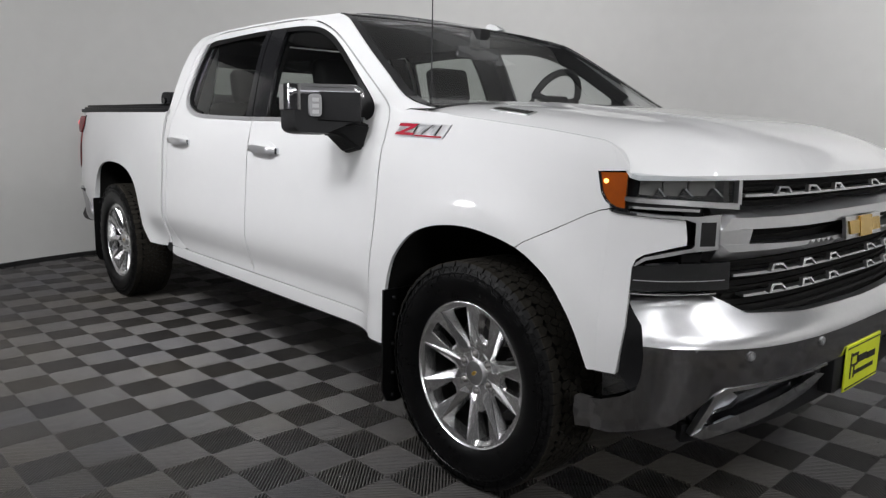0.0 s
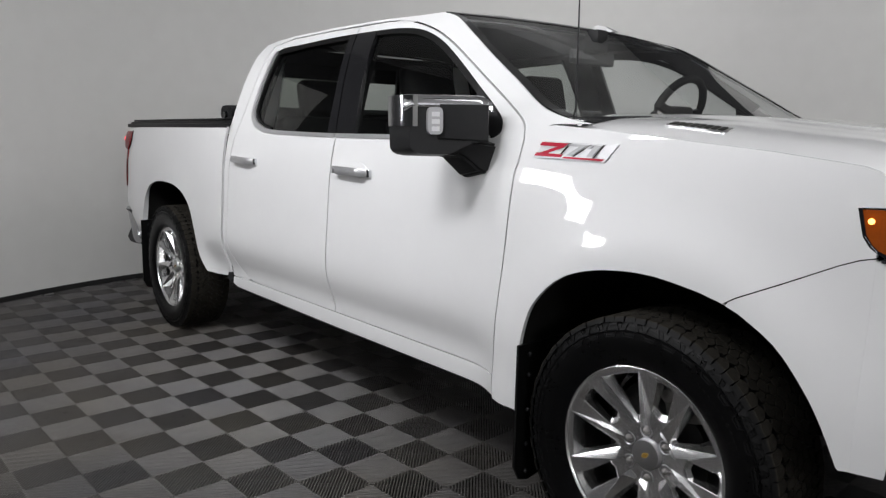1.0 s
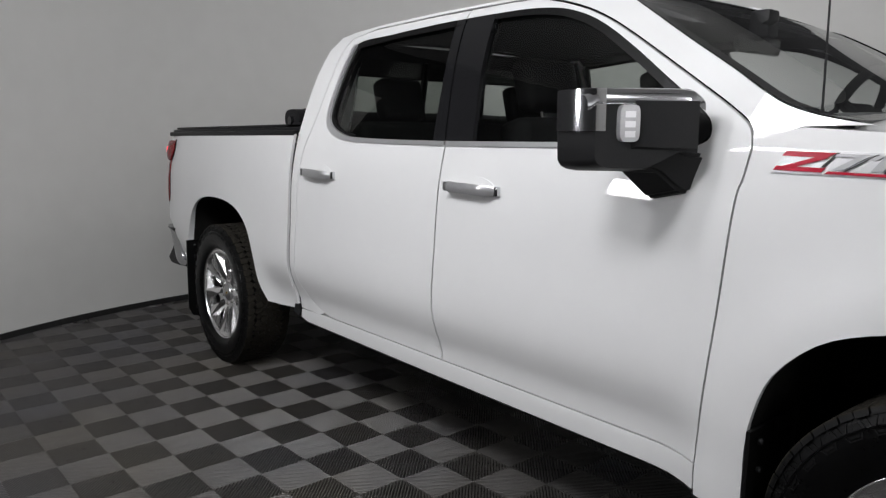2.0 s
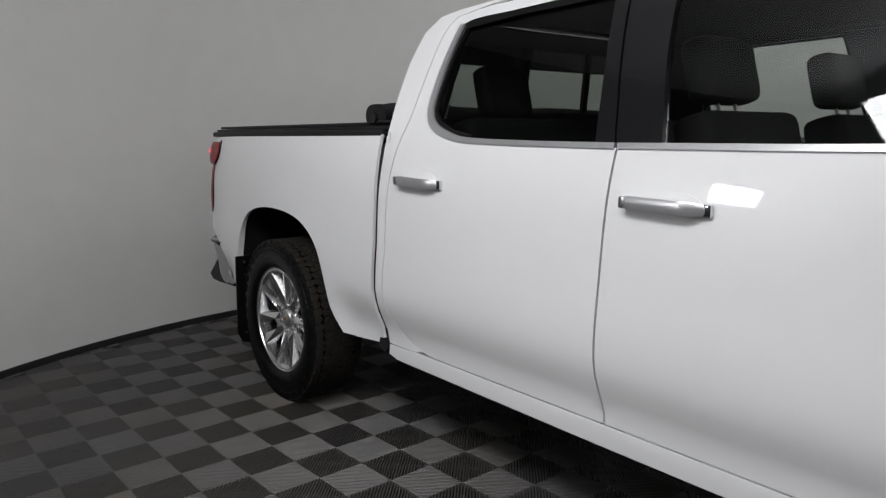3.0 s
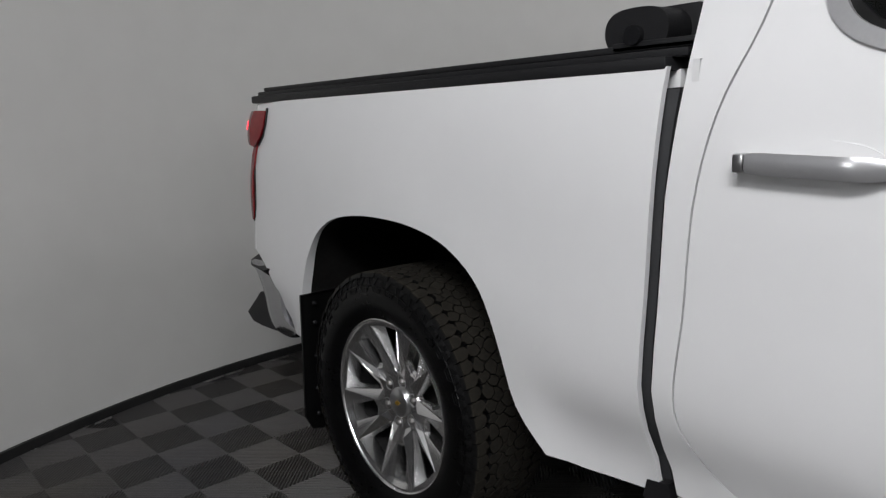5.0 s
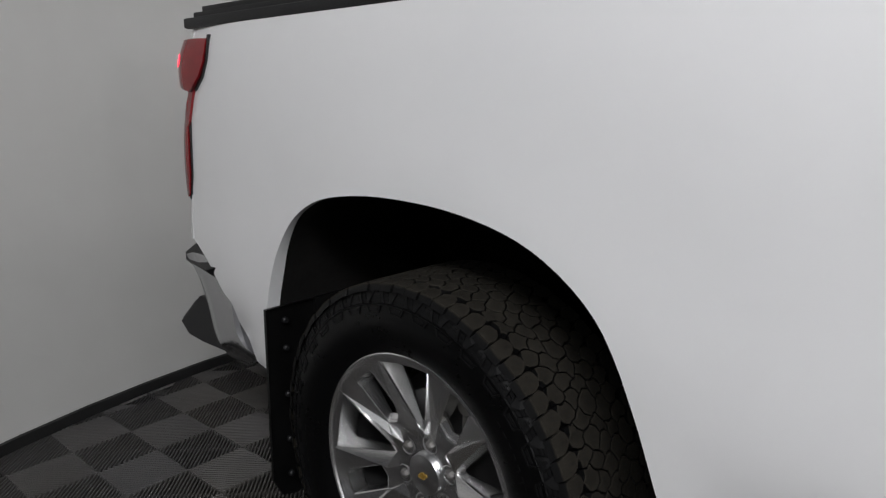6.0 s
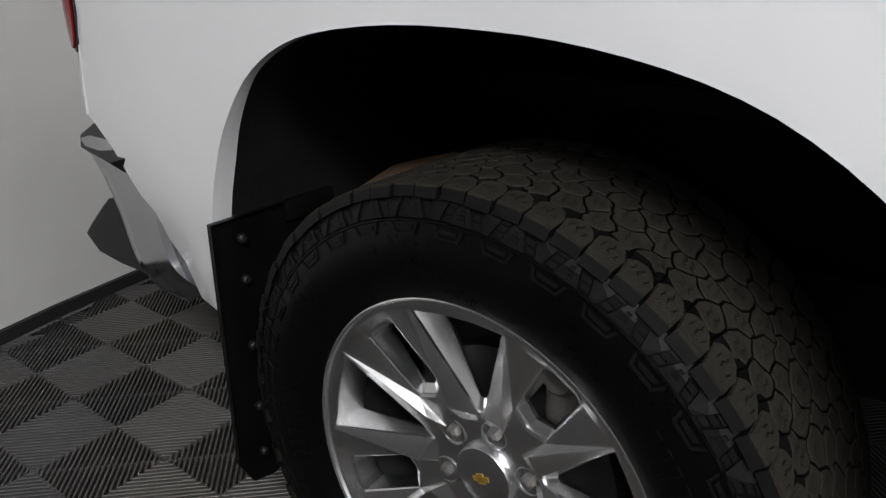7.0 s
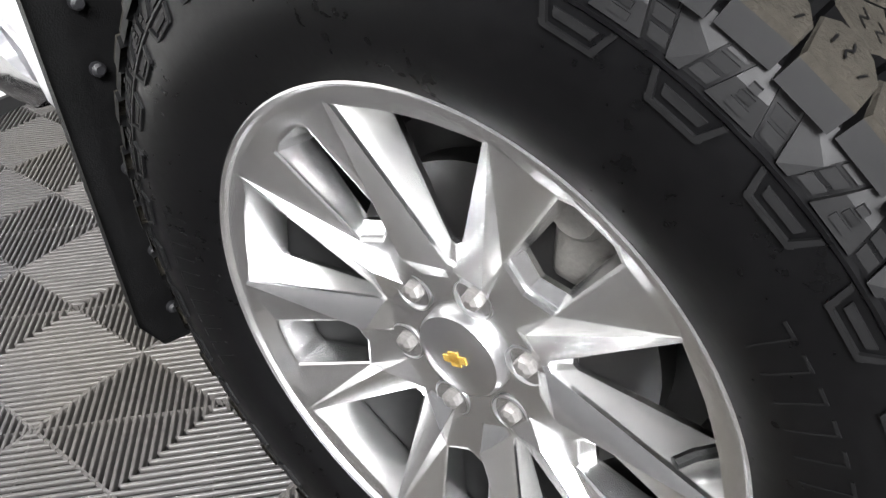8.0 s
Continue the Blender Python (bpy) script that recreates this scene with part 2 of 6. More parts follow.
def sheet(outline, surface, step=0.045, thick=0.014, flip=False, lip=0.0):
    """A bmesh: the plane outline filled, mapped by surface(u, v, depth) and given an edge thick metres deep."""
    pts = [Vector((p[0], p[1])) for p in outline]
    if (pts[0] - pts[-1]).length < 1e-5:
        pts.pop()
    dense = []
    for i, p in enumerate(pts):
        q = pts[(i + 1) % len(pts)]
        k = max(1, int((q - p).length / step))
        dense += [p.lerp(q, j / k) for j in range(k)]
    n = len(dense)
    us, vs = [p.x for p in dense], [p.y for p in dense]
    inner = []
    iu, iv = int((max(us) - min(us)) / step) + 1, int((max(vs) - min(vs)) / step) + 1

    def inside(x, y):
        c = False
        for i in range(n):
            a, b = dense[i], dense[(i + 1) % n]
            if (a.y > y) != (b.y > y) and x < (b.x - a.x) * (y - a.y) / (b.y - a.y) + a.x:
                c = not c
        return c

    for i in range(iu + 1):
        for j in range(iv + 1):
            x, y = min(us) + i * step, min(vs) + j * step
            if inside(x, y) and min((Vector((x, y)) - d).length_squared for d in dense) > (0.4 * step) ** 2:
                inner.append(Vector((x, y)))
    allp = dense + inner
    vo, _, fo, _, _, _ = geometry.delaunay_2d_cdt(allp, [(i, (i + 1) % n) for i in range(n)], [], 1, 1e-6)
    bm = bmesh.new()
    vv = [bm.verts.new(surface(p.x, p.y, 0.0)) for p in vo]
    for f in fo:
        if len(set(f)) == 3:
            try:
                bm.faces.new([vv[i] for i in f])
            except ValueError:
                pass
    ring = [(bm.verts.new(surface(p.x, p.y, 0.0)), bm.verts.new(surface(p.x, p.y, thick))) for p in dense]
    for i in range(n):
        (a, b), (c, d) = ring[i], ring[(i + 1) % n]
        bm.faces.new((a, c, d, b))
    return bm


# ---- the booth ----
BX, BR, BH = 1.6, 4.0, 3.6


def stadium(r, n=48):
    """The booth's plan: two half circles joined by straight sides."""
    pts = [(BX + r * math.cos(a), r * math.sin(a)) for a in (math.pi * (k / n - 0.5) for k in range(n + 1))]
    return pts + [(-BX - r * math.cos(a), r * math.sin(a)) for a in (math.pi * (0.5 - k / n) for k in range(n + 1))]


def ring_wall(name, r0, r1, z0, z1, material, label, category, front=None):
    """A wall round the booth; front False: its white part, True: the dark side behind the camera, None: all of it."""
    bm = bmesh.new()
    inner, outer = stadium(r0), stadium(r1)
    n = len(inner)
    q = [[bm.verts.new((*p, z)) for p in pts] for pts, z in ((inner, z0), (inner, z1), (outer, z1), (outer, z0))]
    for i in range(n):
        if front is None or front == (inner[i][1] + inner[(i + 1) % n][1] < -4.5 and inner[i][0] < 1.5):
            for k in range(4):
                A, B = q[k], q[(k + 1) % 4]
                bm.faces.new((A[i], A[(i + 1) % n], B[(i + 1) % n], B[i]))
    bmesh.ops.delete(bm, geom=[v for v in bm.verts if not v.link_faces], context="VERTS")
    return tagged(part(name, bm, material), label, category, kind="structure")


ring_wall("wall_round", BR, BR + 0.12, -0.05, 2.78, WALLM, "smooth white curved wall of the photo booth", "wall", False)
# unseen dark walls, added so that the windows reflect darkness
ring_wall("wall_upper", BR + 0.01, BR + 0.13, 2.78, BH, DARKM, "unseen dark band above the white booth wall", "wall")
ring_wall("wall_dark", BR, BR + 0.12, -0.05, 2.78, DARKM, "unseen plain dark side of the booth behind the camera", "wall", True)
ring_wall("baseboard", BR - 0.018, BR - 0.002, 0.0, 0.04, BASEM, "thin black base trim along the white wall", "trim")
bm = bmesh.new()
for z in (BH, BH + 0.1):
    bm.faces.new([bm.verts.new((*p, z)) for p in stadium(BR + 0.12)])
tagged(part("ceiling", bm, CEILM, smooth=False), "plain white ceiling over the booth", "ceiling", kind="structure")


def ceiling_light(x, y, z, w, d, power, aim=None):
    """A lit panel in a thin white frame, out of view."""
    bm = bmesh.new()
    box(bm, -w / 2 - 0.03, w / 2 + 0.03, -d / 2 - 0.03, d / 2 + 0.03, 0.0, 0.05)
    ob = part("ceiling_light", bm, CEILM, smooth=False)
    ob.matrix_world = look((x, y, z), aim) if aim else pose(x, y, z)
    bm = bmesh.new()
    bm.faces.new([bm.verts.new(c) for c in ((-w / 2, -d / 2, -0.004), (-w / 2, d / 2, -0.004), (w / 2, d / 2, -0.004), (w / 2, -d / 2, -0.004))])
    m = glow("lit_diffuser", (0.972, 0.975, 1.0), power)
    part("diffuser", bm, m, ob, smooth=False)
    return tagged(ob, "unseen lit white light panel in a slim frame", "lamp", group="booth lights")


# unseen tilted key panels on the camera's side, shining rearwards
for lx, ly, power in ((-0.7, -3.3, 29.0), (1.0, -3.3, 3.5), (2.7, -3.0, 1.0)):
    ceiling_light(lx, ly, 3.3, 1.1, 0.45, power, aim=(lx - 3.2, -0.3, 0.2))
# unseen panels added to brighten the rear and far walls
for lx, ly, tx, ty, power in ((-2.4, -0.6, -5.6, -1.2, 0.4), (-2.4, 1.7, -5.2, 2.6, 8.5), (0.4, 1.6, 0.0, 4.0, 15.0), (2.8, 1.4, 3.2, 3.6, 20.0)):
    ceiling_light(lx, ly, 3.4, 1.1, 0.45, power, aim=(tx, ty, 1.9))
# unseen overhead strips added to light the hood and front chrome
for lx, ly, power in ((1.6, -1.5, 5.0), (3.3, -0.9, 9.0), (2.2, 0.5, 15.0)):
    ceiling_light(lx, ly, BH - 0.06, 1.6, 0.22, power)
# unseen panel added to brighten the wall before the truck, for the chrome
ceiling_light(3.2, 0.7, 3.4, 1.1, 0.45, 16.0, aim=(5.6, -0.4, 1.2))
# unseen soft panel added to brighten the bed's side
ceiling_light(-1.95, -3.35, 3.25, 1.0, 0.45, 26.0, aim=(-4.1, -0.9, 0.8))
# small side lamps behind the camera
for lx, lz in ((-2.1, 2.6), (-0.4, 2.6)):
    ceiling_light(lx, -3.80 + 0.16 * max(0.0, abs(lx) - 1.6), lz, 0.45, 0.06, 45.0, aim=(lx, -0.8, 0.9))
ceiling_light(-2.82, -3.68, 1.66, 0.50, 0.28, 28.0, aim=(-0.05, -2.85, 1.50))
# key panel before the truck
ceiling_light(4.2, -2.35, 2.25, 0.5, 0.40, 36.0, aim=(-5.0, -0.9, 1.0))

# ---- the pickup: surfaces ----
SIDE_Z = [0.36, 0.42, 0.455, 0.50, 0.53, 0.58, 0.65, 0.72, 0.80, 0.90, 1.07, 1.15, 1.22, 1.31, 1.40, 1.50, 1.60, 1.70, 1.76, 1.82]
SIDE_Y = [0.925, 0.950, 0.960, 0.957, 0.955, 0.966, 0.990, 0.999, 0.997, 0.990, 0.982, 0.976, 0.967, 0.950, 0.922, 0.889, 0.852, 0.808, 0.775, 0.73]
FRONT_AXLE, REAR_AXLE, HUB_Z = 0.0, -3.739, 0.41


def side_y(x, z):
    """Half width of the body at a place on its side."""
    y = interp(SIDE_Z, SIDE_Y, z)
    if z < 1.2:
        for xc, wide in ((FRONT_AXLE, 1.022), (REAR_AXLE + 0.025, 1.000)):
            r = math.hypot(x - xc, z - 0.45)
            y += max(0.0, wide - y) * 0.90 * (1.0 if r < 0.53 else math.exp(-(((r - 0.53) / 0.11) ** 2)))
    if x < -4.3:
        y -= 0.025 * ((-4.3 - x) / 0.4) ** 2
    if x > 0.30:
        y -= 0.022 * ((x - 0.30) / 0.25) ** 2
    return y


def nose(a, z=1.17):
    """Plan curve of the front at a height: a = 0 at the centre, 90 where it meets the right side."""
    s, c = math.sin(radians(min(abs(a), 90.0))), math.cos(radians(min(abs(a), 90.0)))
    depth = interp([0.40, 0.60, 0.72, 0.80, 1.0, 1.2], [0.365, 0.385, 0.385, 0.345, 0.332, 0.325], z)
    return 0.55 + depth * c, -math.copysign(side_y(0.55, z) * s**0.625, a)


ARC = [0.0]
for k in range(1, 91):
    p, q = nose(k - 1), nose(k)
    ARC.append(ARC[-1] + math.hypot(p[0] - q[0], p[1] - q[1]))


def arc(a):
    """Length along the nose from its centre to the angle a."""
    return math.copysign(interp(list(range(91)), ARC, abs(a)), a)


def on_nose(out=0.0):
    """Maps (length along the nose, height, depth) to a place; out: metres proud, or a function of height."""

    def place(u, z, d):
        a = math.copysign(interp(ARC, list(range(91)), abs(u)), u)
        x, y = nose(a, z)
        x2, y2 = nose(a + 0.5 if a < 89 else a - 0.5, z)
        t = Vector((x2 - x, y2 - y)).normalized() * (1 if a < 89 else -1)
        n = Vector((-t.y, t.x))
        if n.dot(Vector((1.0, 0.6 * math.copysign(1, y)))) < 0:
            n = -n
        o = (out(z) if callable(out) else out) - d
        return Vector((x + n.x * o, y + n.y * o, z))

    return place


def on_side(s, off=0.0):
    return lambda x, z, d: Vector((x, s * (side_y(x, z) + off - d), z))


truck = new("pickup_truck")
tagged(truck, "white four-door pickup truck with chrome trim on the tiled floor", "truck")

FRONT_ARCH = [(-0.452, 0.50), (-0.450, 0.60), (-0.435, 0.69), (-0.395, 0.79), (-0.305, 0.88), (-0.20, 0.926), (-0.08, 0.947), (0.04, 0.949), (0.17, 0.930), (0.28, 0.895), (0.37, 0.838), (0.44, 0.755), (0.487, 0.675), (0.525, 0.585)]
REAR_ARCH = [(-3.105, 0.477), (-3.189, 0.577), (-3.237, 0.70), (-3.286, 0.806), (-3.335, 0.869), (-3.41, 0.922), (-3.492, 0.955), (-3.595, 0.975), (-3.70, 0.983), (-3.83, 0.982), (-3.955, 0.966), (-4.033, 0.940), (-4.096, 0.898), (-4.146, 0.836), (-4.180, 0.772), (-4.210, 0.685), (-4.230, 0.58)]
GAP_TOP = [(-0.517, 1.304), (-0.53, 1.349), (-0.587, 1.395), (-0.747, 1.495), (-0.952, 1.618), (-1.09, 1.690), (-1.215, 1.738), (-1.36, 1.776), (-1.53, 1.795)]
GAP_FRONT = [(-0.517, 1.304), (-0.527, 1.23), (-0.538, 1.19), (-0.551, 1.03), (-0.571, 0.72), (-0.588, 0.56), (-0.592, 0.505)]
GAP_MID = [(-1.66, 1.30), (-1.668, 1.2), (-1.676, 1.05), (-1.683, 0.85), (-1.683, 0.66), (-1.672, 0.505)]
GAP_REAR = [(-2.56, 1.775), (-2.60, 1.72), (-2.63, 1.55), (-2.66, 1.40), (-2.715, 1.25), (-2.745, 1.08), (-2.752, 0.87), (-2.762, 0.74), (-2.75, 0.66), (-2.69, 0.575), (-2.60, 0.525), (-2.50, 0.505)]
DLO_FRONT = [(-0.66, 1.306), (-0.628, 1.325), (-0.635, 1.367), (-0.685, 1.412), (-0.80, 1.492), (-0.936, 1.585), (-1.07, 1.665), (-1.18, 1.712), (-1.30, 1.743), (-1.474, 1.760), (-1.755, 1.766)]
DLO_REAR = [(-1.765, 1.766), (-1.95, 1.766), (-2.25, 1.758), (-2.505, 1.742), (-2.53, 1.62), (-2.55, 1.47), (-2.545, 1.41), (-2.50, 1.365), (-2.42, 1.335), (-2.30, 1.318)]
AP_EDGE = [(-0.25, 1.352), (-0.372, 1.374), (-0.479, 1.412), (-0.612, 1.497), (-0.756, 1.584), (-0.954, 1.706), (-1.06, 1.765), (-1.16, 1.795)]


def shifted(line, dx=0.0, dz=0.0):
    return [(x + dx, z + dz) for x, z in line]


def curve(pts, n=5):
    return [(p.x, p.y) for p in smooth_line([(x, z) for x, z in pts], n)]


HOOD_EDGE_X = [-0.50, -0.30, 0.0, 0.30, 0.50, 0.56, 0.595, 0.612]
HOOD_EDGE_Z = [1.350, 1.346, 1.318, 1.290, 1.262, 1.240, 1.208, 1.172]
HOOD_MID_X = [-0.55, -0.25, 0.0, 0.25, 0.48, 0.66, 0.78, 0.845, 0.875]
HOOD_MID_Z = [1.395, 1.392, 1.382, 1.358, 1.332, 1.298, 1.255, 1.212, 1.172]

SIDES = ((-1, ""), (1, ""))
doors = {}
for s, _ in SIDES:
    fender = curve(GAP_FRONT[::-1], 4)
    fender = shifted(fender, 0.006)
    out = [(-0.586, 0.42)] + fender + [(-0.518, 1.332), (-0.40, 1.349), (-0.30, 1.342), (0.0, 1.314), (0.30, 1.286), (0.44, 1.268), (0.503, 1.259), (0.53, 1.25), (0.5504, 1.238), (0.5504, 1.172), (0.507, 1.170), (0.523, 1.11), (0.537, 1.09), (0.55, 1.078)]
    out += [(0.549, 1.064), (0.52, 1.057), (0.48, 1.04), (0.37, 0.9835), (0.27, 0.934), (0.25, 0.9215), (0.237, 0.9125)]
    out += curve([p for p in FRONT_ARCH if p[0] < 0.22][::-1], 3) + [(-0.452, 0.42)]
    part("front_fender", sheet(out, on_side(s)), PAINT, truck)
    # lower front corner below the slanting joint
    out = [(0.246, 0.9085), (0.252, 0.919), (0.271, 0.931), (0.371, 0.9805), (0.48, 1.037), (0.52, 1.054), (0.5504, 1.061)]
    out += [(0.5504, 0.582), (0.53, 0.580)] + curve([p for p in FRONT_ARCH if p[0] > 0.25][::-1], 3)
    part("front_corner_panel", sheet(out, on_side(s)), PAINT, truck)
    # cab frame: A-pillar, roof rail and rear corner
    out = curve(AP_EDGE, 4) + [(-1.3, 1.80), (-1.6, 1.815), (-2.0, 1.82), (-2.35, 1.818), (-2.58, 1.806), (-2.68, 1.79), (-2.735, 1.735), (-2.765, 1.62), (-2.785, 1.45), (-2.79, 1.3), (-2.805, 1.1), (-2.808, 0.9), (-2.812, 0.72), (-2.80, 0.60), (-2.775, 0.50), (-2.60, 0.50)]
    out += shifted(curve(GAP_REAR[::-1], 4), -0.0045, 0.001)[2:] + shifted([(-2.40, 1.80), (-2.0, 1.804), (-1.75, 1.803)], 0, 0.004) + shifted(curve(GAP_TOP[::-1], 4), 0.005, 0.006) + [(-0.505, 1.325), (-0.40, 1.352)]
    part("cab_side_frame", sheet(out, on_side(s)), PAINT, truck)
    # doors
    out = curve(GAP_FRONT, 4) + shifted(curve(GAP_MID[::-1], 4), 0.004) + curve(DLO_FRONT, 4) + [(-1.755, 1.797)] + curve(GAP_TOP[::-1], 4)
    fd = part("front_door", sheet(out, on_side(s)), PAINT, truck)
    rear_gap = curve(GAP_REAR, 4)
    out = shifted(curve(GAP_MID, 4), -0.004) + rear_gap[::-1] + [(-2.40, 1.796), (-2.0, 1.80), (-1.765, 1.797)] + curve(DLO_REAR, 4)
    rd = part("rear_door", sheet(out, on_side(s)), PAINT, truck)
    doors[s] = (fd, rd)
    # rocker below the doors
    out = [(-0.592, 0.500), (-0.592, 0.432), (-1.7, 0.432), (-2.72, 0.440), (-2.775, 0.455), (-2.775, 0.494), (-2.60, 0.500)]
    part("rocker_panel", sheet(out, on_side(s), thick=0.03), PAINT, truck)
    part("rocker_trim", sheet([(-0.60, 0.429), (-0.60, 0.415), (-1.7, 0.415), (-2.71, 0.424), (-2.71, 0.437), (-1.7, 0.429)], on_side(s, -0.012), thick=0.03), BLACK, truck)
    # bed side
    out = [(-2.834, 1.342), (-2.838, 1.1), (-2.841, 0.9), (-2.845, 0.72), (-2.838, 0.62), (-2.815, 0.50), (-2.85, 0.487), (-3.0, 0.475)] + curve(REAR_ARCH, 3)
    out += [(-4.235, 0.515), (-4.297, 0.518), (-4.36, 0.56), (-4.405, 0.62), (-4.445, 0.69), (-4.50, 0.745), (-4.55, 0.775), (-4.578, 0.788), (-4.580, 0.95), (-4.580, 1.2), (-4.578, 1.34), (-4.56, 1.36)]
    part("bed_side", sheet(out, on_side(s)), PAINT, truck)
    # black clip where the bed meets the cab
    part("bed_clip", sheet([(-2.795, 0.515), (-2.845, 0.508), (-2.852, 0.47), (-2.80, 0.455), (-2.785, 0.48)], on_side(s, 0.002), thick=0.05), BLACK, truck)
    part("cab_bed_seal", sheet([(-2.812, 1.30), (-2.822, 1.1), (-2.826, 0.9), (-2.829, 0.72), (-2.822, 0.62), (-2.80, 0.51), (-2.84, 0.51), (-2.86, 0.62), (-2.865, 0.9), (-2.86, 1.30)], on_side(s, -0.022), thick=0.02), GREYSEAL, truck)
    # near-black sheet that paints the shade inside the panel joints
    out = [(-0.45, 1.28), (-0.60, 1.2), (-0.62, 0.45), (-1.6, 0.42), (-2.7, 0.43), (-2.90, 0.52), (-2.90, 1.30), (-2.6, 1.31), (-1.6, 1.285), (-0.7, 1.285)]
    part("joint_shade_panel", sheet(out, on_side(s, -0.03), step=0.12), DARK_BACKING, truck)

# hood
NOSE_XY = [nose(a, 1.16) for a in range(0, 91)]


def nose_x(y):
    return interp([-p[1] for p in NOSE_XY], [p[0] for p in NOSE_XY], abs(y))


def hood_z(x, y):
    xf = nose_x(min(abs(y), 0.955))
    mid = interp(HOOD_MID_X, HOOD_MID_Z, -0.5 + (x + 0.5) * 1.375 / (xf + 0.5))
    edge = interp(HOOD_EDGE_X, HOOD_EDGE_Z, x)
    e = min(1.0, abs(y) / 0.945)
    z = mid + (min(edge, mid) - mid) * e**6
    dome = 0.012 * (1 / (1 + math.exp((abs(y) - 0.50 + 0.05 * x) / 0.018)))
    return z - 0.010 + dome * min(1.0, max(0.0, (0.86 - x) / 0.3))


out = [(x - 0.004, y) for x, y in (nose(a, 1.16) for a in range(-80, 81, 4))]
out = [(0.30, 0.945), (0.50, 0.945)] + out + [(0.50, -0.945), (0.30, -0.945), (0.0, -0.937), (-0.30, -0.928), (-0.46, -0.90), (-0.52, -0.6), (-0.545, -0.3), (-0.55, 0.0), (-0.545, 0.3), (-0.52, 0.6), (-0.46, 0.90), (-0.30, 0.928), (0.0, 0.937)]
part("hood", sheet(out, lambda x, y, d: Vector((x, y, hood_z(x, y) - d)), step=0.05), PAINT, truck)

# roof
def roof_z(x, y):
    z = interp([-2.75, -2.68, -2.55, -2.2, -1.8, -1.4, -1.2, -1.12], [1.80, 1.842, 1.872, 1.896, 1.898, 1.868, 1.828, 1.806], x)
    return z - (z - 1.79) * min(1.0, abs(y) / 0.755) ** 3.2


out = [(-1.10, 0.0), (-1.115, 0.4), (-1.16, 0.68), (-1.2, 0.745), (-1.5, 0.752), (-2.4, 0.752), (-2.62, 0.745), (-2.70, 0.70), (-2.735, 0.4), (-2.74, 0.0)]
out = out + [(x, -y) for x, y in out[::-1] if y]
part("roof", sheet(out, lambda x, y, d: Vector((x, y, roof_z(x, y) - d)), step=0.07), PAINT, truck)

